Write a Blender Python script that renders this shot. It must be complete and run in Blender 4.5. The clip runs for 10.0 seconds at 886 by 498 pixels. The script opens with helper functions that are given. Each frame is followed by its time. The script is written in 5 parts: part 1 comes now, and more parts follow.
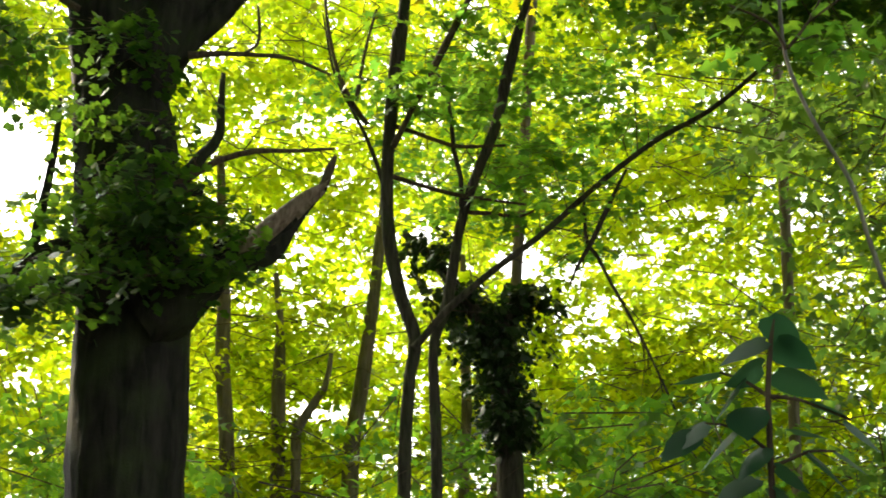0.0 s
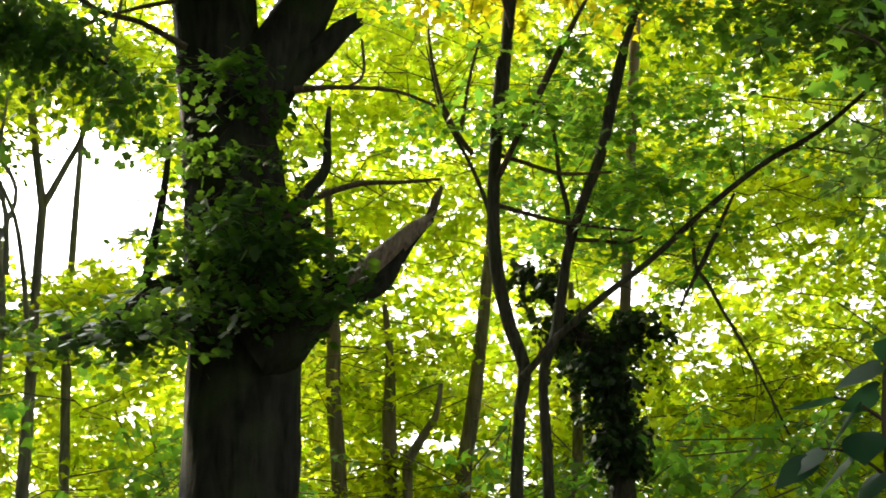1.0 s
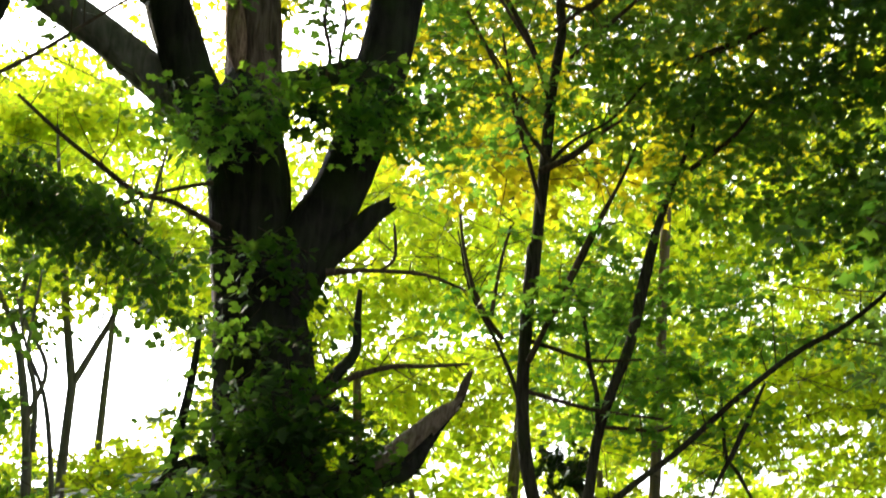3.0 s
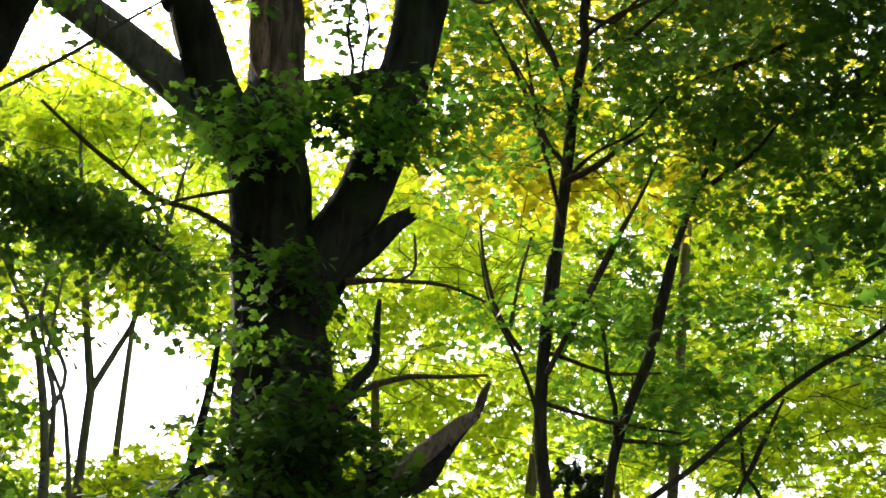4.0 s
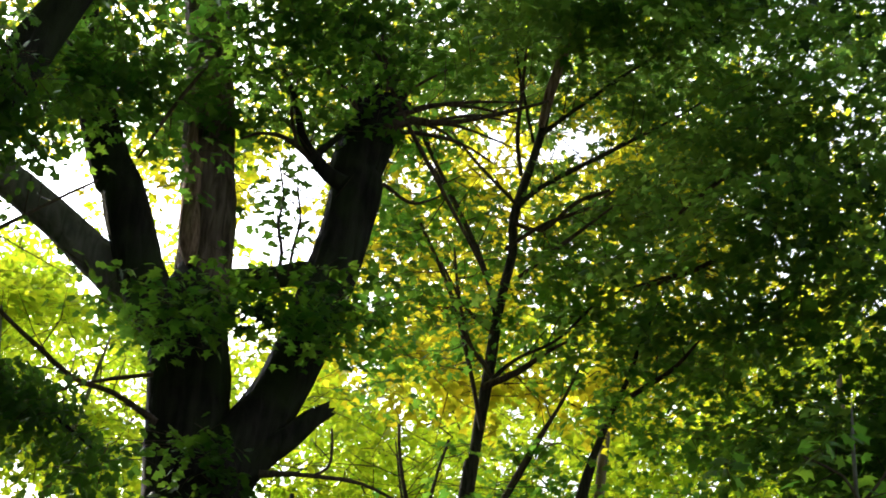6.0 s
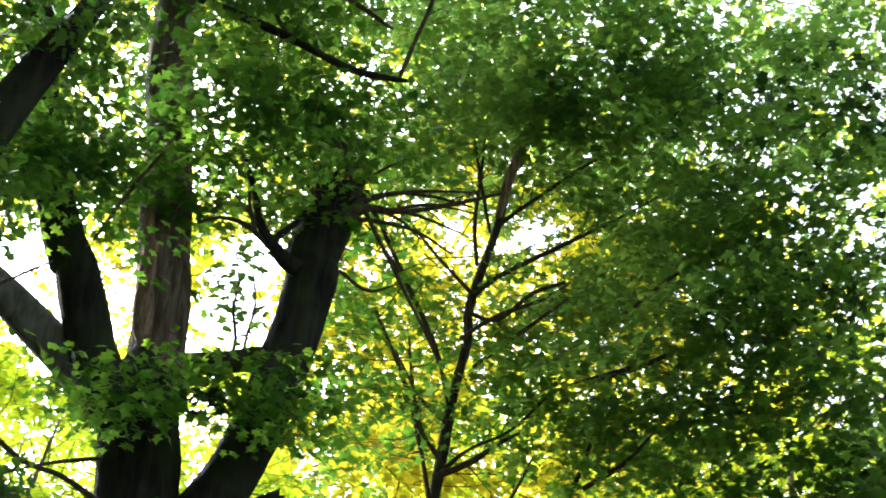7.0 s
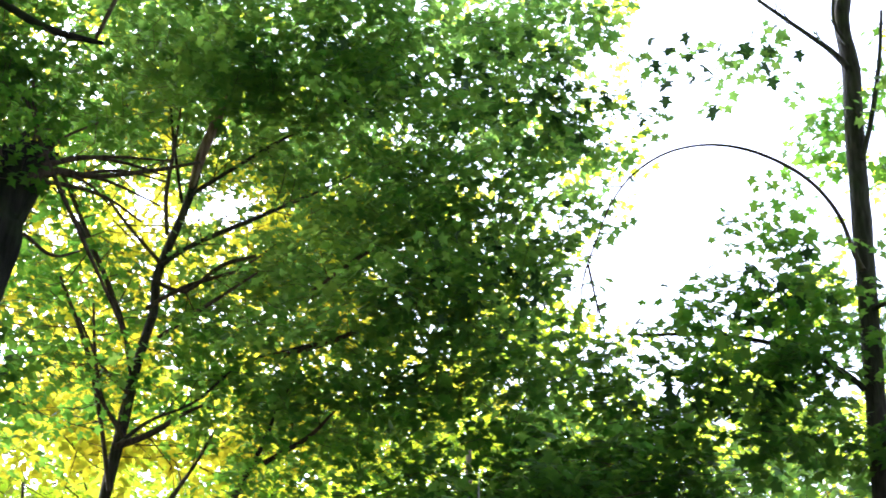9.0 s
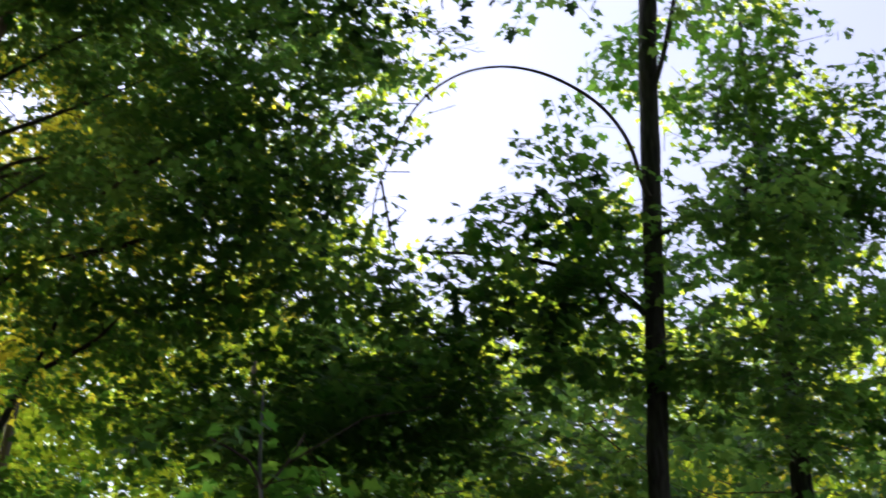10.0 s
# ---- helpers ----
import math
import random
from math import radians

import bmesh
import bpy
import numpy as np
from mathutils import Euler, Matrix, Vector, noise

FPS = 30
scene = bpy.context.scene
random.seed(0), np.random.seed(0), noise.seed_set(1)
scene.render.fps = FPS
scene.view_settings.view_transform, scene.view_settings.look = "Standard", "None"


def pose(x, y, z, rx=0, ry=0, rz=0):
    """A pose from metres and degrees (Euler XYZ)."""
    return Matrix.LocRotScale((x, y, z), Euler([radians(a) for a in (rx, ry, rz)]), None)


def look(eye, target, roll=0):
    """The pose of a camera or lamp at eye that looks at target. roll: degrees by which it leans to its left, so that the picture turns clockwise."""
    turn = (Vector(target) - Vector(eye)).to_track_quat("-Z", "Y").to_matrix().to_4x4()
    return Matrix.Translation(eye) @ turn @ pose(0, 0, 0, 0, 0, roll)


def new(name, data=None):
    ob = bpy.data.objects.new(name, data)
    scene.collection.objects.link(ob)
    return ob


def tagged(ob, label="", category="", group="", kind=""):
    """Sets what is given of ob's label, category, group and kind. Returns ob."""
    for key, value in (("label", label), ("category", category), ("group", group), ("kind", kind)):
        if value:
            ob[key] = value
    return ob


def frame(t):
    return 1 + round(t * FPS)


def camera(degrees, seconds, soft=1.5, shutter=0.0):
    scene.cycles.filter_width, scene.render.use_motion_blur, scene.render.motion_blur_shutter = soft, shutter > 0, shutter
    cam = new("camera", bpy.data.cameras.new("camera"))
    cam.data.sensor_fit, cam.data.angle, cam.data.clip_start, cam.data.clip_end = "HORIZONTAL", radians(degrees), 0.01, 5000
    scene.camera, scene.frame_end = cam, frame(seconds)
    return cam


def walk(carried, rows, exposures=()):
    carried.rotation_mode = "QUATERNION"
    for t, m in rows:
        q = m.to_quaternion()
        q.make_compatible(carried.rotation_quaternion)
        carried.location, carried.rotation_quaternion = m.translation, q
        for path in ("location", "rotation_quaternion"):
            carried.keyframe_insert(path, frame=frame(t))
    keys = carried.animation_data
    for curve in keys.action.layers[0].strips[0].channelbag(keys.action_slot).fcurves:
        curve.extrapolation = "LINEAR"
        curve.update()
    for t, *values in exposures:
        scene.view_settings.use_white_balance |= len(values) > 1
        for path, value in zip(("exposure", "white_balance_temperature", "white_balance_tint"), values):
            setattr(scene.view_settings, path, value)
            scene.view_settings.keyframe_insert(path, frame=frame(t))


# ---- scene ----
# A beech-and-maple wood, looked up into from a path; the camera turns where it stands.
cam = camera(28.83, 10.0, soft=1.7, shutter=0.3)
walk(cam, [
    (0, pose(0, 0, 1.6, 104.038, -0.204, -3.740)),
    (0.5, pose(0, 0, 1.6, 104.314, 0.081, -1.489)),
    (1, pose(0, 0, 1.6, 105.000, -0.000, 0.000)),
    (1.5, pose(0, 0, 1.6, 104.762, 0.104, 1.543)),
    (2, pose(0, 0, 1.6, 106.971, -0.114, 1.350)),
    (2.5, pose(0, 0, 1.6, 109.164, -0.752, 1.142)),
    (3, pose(0, 0, 1.6, 111.120, -1.253, 0.631)),
    (3.2, pose(0, 0, 1.6, 112.044, -1.326, 0.331)),
    (4.3, pose(0, 0, 1.6, 111.326, -2.721, 1.391)),
    (4.5, pose(0, 0, 1.6, 111.776, -2.586, 2.304)),
    (5, pose(0, 0, 1.6, 114.560, -2.216, 3.749)),
    (5.5, pose(0, 0, 1.6, 115.905, -3.456, 0.855)),
    (5.7, pose(0, 0, 1.6, 117.116, -3.583, -1.185)),
    (6.8, pose(0, 0, 1.6, 120.443, -4.599, -4.068)),
    (7, pose(0, 0, 1.6, 121.372, -4.546, -4.675)),
    (7.5, pose(0, 0, 1.6, 121.205, -3.766, -8.126)),
    (8, pose(0, 0, 1.6, 121.155, -2.817, -10.468)),
    (8.5, pose(0, 0, 1.6, 121.302, -2.041, -13.601)),
    (9, pose(0, 0, 1.6, 121.076, -1.510, -14.811)),
    (9.5, pose(0, 0, 1.6, 120.069, -0.919, -17.888)),
    (10, pose(0, 0, 1.6, 118.325, -0.149, -21.978)),
], exposures=[
    (0.0, 0.95, 6600, 10), (1.5, 0.58, 6400, 11), (3.2, 0.57, 6150, 13), (4.5, 0.3, 5950, 15), (5.5, -0.12, 5900, 15), (6.8, 0.8, 5600, 17),
    (7.5, 1.2, 5350, 20), (9.0, 1.28, 5200, 23), (9.2, 0.85, 5200, 24), (9.5, -0.1, 5250, 26), (10.0, -0.5, 5250, 28)])

# ---- sky and sun ----
SUN_AZ, SUN_EL = -42.0, 32.0      # degrees right of +y, and above the horizon
world = bpy.data.worlds.new("sky")
scene.world = world
world.use_nodes = True
wn = world.node_tree
sky = wn.nodes.new("ShaderNodeTexSky")
sky.sky_type, sky.sun_disc = "NISHITA", False
sky.sun_elevation, sky.sun_rotation = radians(SUN_EL), radians(SUN_AZ)
sky.air_density, sky.dust_density, sky.ozone_density = 1.0, 8.0, 0.3
wn.nodes["Background"].inputs["Strength"].default_value = 0.15
haze = wn.nodes.new("ShaderNodeHueSaturation")      # thin summer haze: paler and brighter than clear air
haze.inputs["Saturation"].default_value, haze.inputs["Value"].default_value = 0.17, 3.2
wn.links.new(sky.outputs["Color"], haze.inputs["Color"])
wn.links.new(haze.outputs["Color"], wn.nodes["Background"].inputs["Color"])
sun = new("sun", bpy.data.lights.new("sun", "SUN"))
sun.data.energy, sun.data.angle, sun.data.color = 5.0, radians(0.6), (1.0, 0.84, 0.55)
sa, se = radians(SUN_AZ), radians(SUN_EL)
sun.matrix_world = look((math.sin(sa) * math.cos(se) * 60, math.cos(sa) * math.cos(se) * 60, math.sin(se) * 60), (0, 0, 0))


# ---- materials ----
def material(name):
    m = bpy.data.materials.new(name)
    m.use_nodes = True
    return m, m.node_tree.nodes, m.node_tree.links, m.node_tree.nodes["Principled BSDF"]


def ramp(nodes, *stops):
    r = nodes.new("ShaderNodeValToRGB")
    while len(r.color_ramp.elements) < len(stops):
        r.color_ramp.elements.new(0.5)
    for e, (at, c) in zip(r.color_ramp.elements, stops):
        e.position, e.color = at, (*c, 1)
    return r


def bark(name, dark, light, moss=0.3, ridge=14.0, depth=0.02):
    """Furrowed bark: long upright ridges, blotches of lichen, green film of algae."""
    m, n, k, b = material(name)
    tc = n.new("ShaderNodeTexCoord")
    mp = n.new("ShaderNodeMapping")
    mp.inputs["Scale"].default_value = (ridge, ridge, ridge * 0.16)
    k.new(tc.outputs["Object"], mp.inputs["Vector"])
    fur = n.new("ShaderNodeTexNoise")
    fur.inputs["Scale"].default_value, fur.inputs["Detail"].default_value, fur.inputs["Distortion"].default_value = 1.0, 6, 0.7
    k.new(mp.outputs["Vector"], fur.inputs["Vector"])
    r = ramp(n, (0.3, dark), (0.7, light))
    k.new(fur.outputs["Fac"], r.inputs["Fac"])
    blot = n.new("ShaderNodeTexNoise")
    blot.inputs["Scale"].default_value, blot.inputs["Detail"].default_value = 2.3, 4
    k.new(tc.outputs["Object"], blot.inputs["Vector"])
    br = ramp(n, (0.45, (0, 0, 0)), (0.68, (moss, moss, moss)))
    k.new(blot.outputs["Fac"], br.inputs["Fac"])
    mix = n.new("ShaderNodeMixRGB")
    mix.inputs["Color2"].default_value = (0.05, 0.07, 0.026, 1)
    k.new(br.outputs["Color"], mix.inputs["Fac"])
    k.new(r.outputs["Color"], mix.inputs["Color1"])
    k.new(mix.outputs["Color"], b.inputs["Base Color"])
    b.inputs["Roughness"].default_value = 0.9
    b.inputs["Specular IOR Level"].default_value = 0.2
    fine = n.new("ShaderNodeTexNoise")
    fine.inputs["Scale"].default_value, fine.inputs["Detail"].default_value = 60, 4
    k.new(tc.outputs["Object"], fine.inputs["Vector"])
    add = n.new("ShaderNodeMath")
    add.operation = "MULTIPLY_ADD"
    add.inputs[1].default_value = 0.25
    k.new(fine.outputs["Fac"], add.inputs[0])
    k.new(fur.outputs["Fac"], add.inputs[2])
    bump = n.new("ShaderNodeBump")
    bump.inputs["Strength"].default_value, bump.inputs["Distance"].default_value = 1.0, depth
    k.new(add.outputs[0], bump.inputs["Height"])
    k.new(bump.outputs["Normal"], b.inputs["Normal"])
    return m


def leaf_material(name, top, through_a, through_b, share=0.5, rough=0.45, single=False):
    """Thin leaf blade: a half-gloss green face and light that passes through, varied leaf by leaf."""
    m, n, k, b = material(name)
    rnd = n.new("ShaderNodeObjectInfo") if single else n.new("ShaderNodeNewGeometry")
    out = rnd.outputs["Random"] if single else rnd.outputs["Random Per Island"]
    tc = n.new("ShaderNodeTexCoord")
    big = n.new("ShaderNodeTexNoise")
    big.inputs["Scale"].default_value, big.inputs["Detail"].default_value = 0.7, 2
    k.new(tc.outputs["Object"], big.inputs["Vector"])
    vary = n.new("ShaderNodeMath")
    vary.operation = "MULTIPLY_ADD"
    vary.inputs[1].default_value = 0.6
    k.new(out, vary.inputs[0])
    half = n.new("ShaderNodeMath")
    half.operation = "MULTIPLY"
    half.inputs[1].default_value = 0.4
    k.new(big.outputs["Fac"], half.inputs[0])
    k.new(half.outputs[0], vary.inputs[2])
    face = ramp(n, (0.1, tuple(c * 0.75 for c in top)), (0.9, tuple(c * 1.3 for c in top)))
    k.new(vary.outputs[0], face.inputs["Fac"])
    k.new(face.outputs["Color"], b.inputs["Base Color"])
    b.inputs["Roughness"].default_value = rough
    b.inputs["Specular IOR Level"].default_value = 0.25
    thru = ramp(n, (0.1, through_a), (0.9, through_b))
    k.new(vary.outputs[0], thru.inputs["Fac"])
    tr = n.new("ShaderNodeBsdfTranslucent")
    k.new(thru.outputs["Color"], tr.inputs["Color"])
    mix = n.new("ShaderNodeMixShader")
    mix.inputs["Fac"].default_value = share
    k.new(b.outputs["BSDF"], mix.inputs[1])
    k.new(tr.outputs["BSDF"], mix.inputs[2])
    k.new(mix.outputs["Shader"], n["Material Output"].inputs["Surface"])
    return m


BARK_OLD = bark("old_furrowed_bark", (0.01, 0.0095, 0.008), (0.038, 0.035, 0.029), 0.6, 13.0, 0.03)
BARK_MAPLE = bark("grey_maple_bark", (0.03, 0.026, 0.02), (0.1, 0.085, 0.068), 0.4, 26.0, 0.012)
BARK_PALE = bark("pale_grey_bark", (0.12, 0.11, 0.1), (0.3, 0.28, 0.25), 0.2, 20.0, 0.01)
# young tree's own grey; on the left limb it stands for hazy sunlight
BARK_GREY = bark("smooth_grey_bark", (0.13, 0.125, 0.112), (0.34, 0.32, 0.29), 0.2, 16.0, 0.012)
# reddish bark, its light tone raised to stand for direct sun
BARK_RED = bark("flaking_red_bark", (0.14, 0.085, 0.06), (0.5, 0.34, 0.24), 0.05, 30.0, 0.02)
BARK_TWIG = bark("twig_bark", (0.05, 0.035, 0.025), (0.13, 0.095, 0.07), 0.1, 40.0, 0.004)
BARK_FAR = bark("brown_grey_bark", (0.1, 0.082, 0.062), (0.24, 0.2, 0.155), 0.3, 18.0, 0.01)
# fissured brown bark, lightened as the sun would on this stem
BARK_STEM = bark("brown_fissured_bark", (0.07, 0.05, 0.04), (0.28, 0.21, 0.165), 0.15, 20.0, 0.02)
BARK_MOSS = bark("mossy_bark", (0.02, 0.024, 0.012), (0.06, 0.075, 0.03), 1.0, 10.0, 0.03)
WOOD_BARE = bark("weathered_bare_wood", (0.12, 0.085, 0.06), (0.36, 0.28, 0.21), 0.05, 30.0, 0.02)
LEAF_MAPLE = leaf_material("maple_leaf", (0.034, 0.09, 0.024), (0.14, 0.4, 0.04), (0.36, 0.6, 0.04), 0.57)
LEAF_OLD = leaf_material("old_tree_leaf", (0.032, 0.072, 0.018), (0.1, 0.27, 0.02), (0.24, 0.42, 0.03), 0.46)
# far leaves: blade colour yellowed to stand for sun shining through
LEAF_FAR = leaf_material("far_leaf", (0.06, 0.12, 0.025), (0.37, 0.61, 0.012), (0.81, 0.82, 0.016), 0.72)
# lit copy of the far leaf: low warm sun put into its gold
LEAF_SUNLIT = leaf_material("golden_leaf", (0.07, 0.115, 0.022), (0.53, 0.6, 0.012), (0.92, 0.74, 0.02), 0.76)
# copy of the maple leaf with the crowns' shade put into its colour
LEAF_SHADED = leaf_material("shaded_maple_leaf", (0.034, 0.085, 0.032), (0.15, 0.34, 0.055), (0.35, 0.52, 0.06), 0.55)
LEAF_IVY = leaf_material("ivy_leaf", (0.025, 0.05, 0.016), (0.05, 0.1, 0.02), (0.08, 0.14, 0.02), 0.2, 0.35)
LEAF_NEAR = leaf_material("sapling_leaf", (0.026, 0.075, 0.04), (0.05, 0.17, 0.07), (0.08, 0.22, 0.08), 0.35, 0.5, True)
LEAF_HANG = leaf_material("hanging_maple_leaf", (0.04, 0.08, 0.022), (0.06, 0.14, 0.03), (0.1, 0.2, 0.04), 0.25, 0.65, True)


# ---- builders ----
def smooth_path(pts, step):
    """Catmull-Rom through (x, y, z, r), in steps of about that length."""
    p = np.array(pts, float)
    if len(p) == 2:
        p = np.array([p[0], (p[0] + p[1]) / 2, p[1]])
    q = np.vstack([2 * p[0] - p[1], p, 2 * p[-1] - p[-2]])
    out = []
    for i in range(1, len(q) - 2):
        n = max(2, int(np.linalg.norm(q[i + 1, :3] - q[i, :3]) / step))
        for j in range(n):
            t = j / n
            out.append(0.5 * (2 * q[i] + (q[i + 1] - q[i - 1]) * t + (2 * q[i - 1] - 5 * q[i] + 4 * q[i + 1] - q[i + 2]) * t ** 2
                              + (3 * q[i] - q[i - 1] - 3 * q[i + 1] + q[i + 2]) * t ** 3))
    out.append(q[-2])
    out = np.array(out)
    out[:, 3] = np.maximum(out[:, 3], 0.002)
    return out


def tube(pts, sides=10, step=0.12, rough=0.06, knots=0.0, jag=0.0):
    """A tapering limb of living wood: rings with furrows, swellings and a slight wander; jag: a splintered end."""
    path = smooth_path(pts, step)
    tan = np.gradient(path[:, :3], axis=0)
    tan /= np.linalg.norm(tan, axis=1)[:, None] + 1e-9
    verts, faces = [], []
    u = Vector(tan[0]).orthogonal().normalized()
    last = len(path) - 1
    for i, (x, y, z, r) in enumerate(path):
        t = Vector(tan[i])
        u = (u - t * u.dot(t)).normalized()
        v = t.cross(u)
        c = Vector((x, y, z))
        swell = 1 + knots * noise.noise(c * 1.7)
        for s in range(sides):
            a = 2 * math.pi * s / sides
            w = u * math.cos(a) + v * math.sin(a)
            p = c + w * r
            k = 1 + rough * (noise.noise(Vector((math.cos(a) * 4, math.sin(a) * 4, z * 0.8 + x))) + 0.6 * noise.noise(p * 6))
            q = c + w * r * k * swell
            if jag and i == last:
                q += t * jag * (0.5 + noise.noise(Vector((a * 3, z, 1.0))))
            verts.append(q)
    for i in range(last):
        for s in range(sides):
            a, b = i * sides + s, i * sides + (s + 1) % sides
            faces.append((a, b, b + sides, a + sides))
    top = len(verts)
    verts.append(Vector(path[-1, :3]) + Vector(tan[-1]) * (path[-1, 3] * 0.2 - jag * 0.2))
    for s in range(sides):
        faces.append((last * sides + s, last * sides + (s + 1) % sides, top))
    me = bpy.data.meshes.new("limb")
    me.from_pydata(verts, [], faces)
    me.polygons.foreach_set("use_smooth", np.ones(len(faces), bool))
    me.update()
    return me


def part(name, me, mat, parent, label="", kind=""):
    me.materials.append(mat)
    ob = new(name, me)
    ob.parent = parent
    return tagged(ob, label, kind=kind)


def thing(name, label, category, x=0.0, y=0.0, z=0.0, group="", kind=""):
    ob = new(name)
    ob.empty_display_size = 0.3
    return tagged(ob, label, category, group, kind)


SHOOTS = {}


def limb(name, parent, pts, mat, sides=10, step=0.15, label="", **kw):
    if name in ("branch", "diagonal_branch"):
        SHOOTS.setdefault(parent.name, []).append(pts)
    return part(name, tube(pts, sides, step, **kw), mat, parent, label)


# leaf outlines: along the midrib, across it
MAPLE = [(0, 0), (0.0, 0.36), (0.26, 0.2), (0.42, 0.55), (0.62, 0.2), (1, 0), (0.62, -0.2), (0.42, -0.55), (0.26, -0.2), (0.0, -0.36)]
OVAL = [(0, 0), (0.25, 0.3), (0.6, 0.28), (1, 0), (0.6, -0.28), (0.25, -0.3)]
FAR = [(0, 0), (0.28, 0.52), (0.48, 0.2), (1, 0), (0.48, -0.2), (0.28, -0.52)]
LOBED = [(0, 0), (0.1, 0.38), (0.4, 0.24), (0.55, 0.42), (1, 0), (0.55, -0.42), (0.4, -0.24), (0.1, -0.38)]


def leaf_mesh(name, base, tip, nrm, size, outline, fold=0.16):
    """All blades of a crown in one mesh: base points, midrib ways, normals and lengths, one row a leaf."""
    o = np.array(outline)
    m, k = len(base), len(o)
    side = np.cross(nrm, tip)
    side /= np.linalg.norm(side, axis=1)[:, None] + 1e-9
    up = np.cross(tip, side)
    curl = -fold * np.abs(o[:, 1]) - 0.18 * o[:, 0] ** 2
    v = base[:, None, :] + size[:, None, None] * (o[None, :, 0, None] * tip[:, None, :] + o[None, :, 1, None] * side[:, None, :] + curl[None, :, None] * up[:, None, :])
    if outline is FAR:
        v, tri = v.reshape(-1, 3), np.array([(0, j, j + 1) for j in range(1, k - 1)])
        f = (tri[None] + (np.arange(m) * k)[:, None, None]).reshape(-1)
    else:
        mid = base + size[:, None] * (0.34 * tip - 0.02 * up)
        v = np.concatenate([v, mid[:, None, :]], axis=1).reshape(-1, 3)
        tri = np.array([(k, j, (j + 1) % k) for j in range(k)])
        f = (tri[None] + (np.arange(m) * (k + 1))[:, None, None]).reshape(-1)
    me = bpy.data.meshes.new(name)
    me.vertices.add(len(v))
    me.vertices.foreach_set("co", v.astype(np.float32).reshape(-1))
    me.loops.add(len(f))
    me.loops.foreach_set("vertex_index", f.astype(np.int32))
    me.polygons.add(len(f) // 3)
    me.polygons.foreach_set("loop_start", np.arange(0, len(f), 3, dtype=np.int32))
    me.polygons.foreach_set("loop_total", np.full(len(f) // 3, 3, dtype=np.int32))
    me.update(calc_edges=True)
    return me


def unit(a):
    return a / (np.linalg.norm(a, axis=1)[:, None] + 1e-9)


def sprays(centres, rng, size, count=10, length=0.5, tilt=0.45, droop=0.25):
    """Leafy twigs about those centres: blades in opposite pairs along each, roughly level, nodding outwards."""
    n = len(centres)
    head = rng.uniform(0, 2 * np.pi, n)
    way = unit(np.stack([np.cos(head), np.sin(head), rng.normal(-droop * 0.5, 0.2, n)], 1))
    ln = length * rng.uniform(0.6, 1.3, n)
    start = centres - way * (ln / 2)[:, None]
    s = np.linspace(0.08, 1.0, count)[None, :] + rng.normal(0, 0.04, (n, count))
    across = np.stack([-way[:, 1], way[:, 0], np.zeros(n)], 1)
    sign = np.where(np.arange(count) % 2 == 0, 1.0, -1.0)[None, :] * (np.arange(count)[None, :] < count - 1)
    off = rng.uniform(0.02, 0.1, (n, count)) * sign
    base = start[:, None] + way[:, None] * (s * ln[:, None])[..., None] + across[:, None] * off[..., None]
    base[..., 2] += rng.normal(0, 0.045, (n, count)) - 0.06 * s ** 2
    tip = way[:, None] * 0.75 + across[:, None] * (sign * rng.uniform(0.5, 1.1, (n, count)))[..., None]
    tip[..., 2] += rng.normal(-droop, 0.3, (n, count))
    nrm = np.stack([rng.normal(0, tilt, (n, count)), rng.normal(0, tilt, (n, count)), np.ones((n, count))], -1)
    lf = size * rng.uniform(0.65, 1.2, (n, count))
    ends = np.stack([start, centres + np.array([0, 0, 0.015]), start + way * ln[:, None] - np.array([0, 0, 0.05])], 1)
    return base.reshape(-1, 3), unit(tip.reshape(-1, 3)), unit(nrm.reshape(-1, 3)), lf.reshape(-1), ends


def twig_mesh(name, ends, r=0.004):
    """Three-sided twigs through three points each, in one mesh."""
    n = len(ends)
    rad = np.array([r, r * 0.7, r * 0.3])
    ring = np.array([(math.cos(a), math.sin(a)) for a in (0.5, 2.6, 4.7)])
    d = unit(ends[:, 2] - ends[:, 0])
    a = unit(np.cross(d, np.array([[0.1, 0.2, 1.0]])))
    b = np.cross(d, a)
    v = ends[:, :, None, :] + rad[None, :, None, None] * (ring[None, None, :, 0, None] * a[:, None, None] + ring[None, None, :, 1, None] * b[:, None, None])
    q = [(i * 3 + s, i * 3 + (s + 1) % 3, (i + 1) * 3 + (s + 1) % 3, (i + 1) * 3 + s) for i in range(2) for s in range(3)]
    f = (np.array(q)[None] + (np.arange(n) * 9)[:, None, None]).reshape(-1, 4)
    me = bpy.data.meshes.new(name)
    me.from_pydata(v.reshape(-1, 3).tolist(), [], f.tolist())
    return me


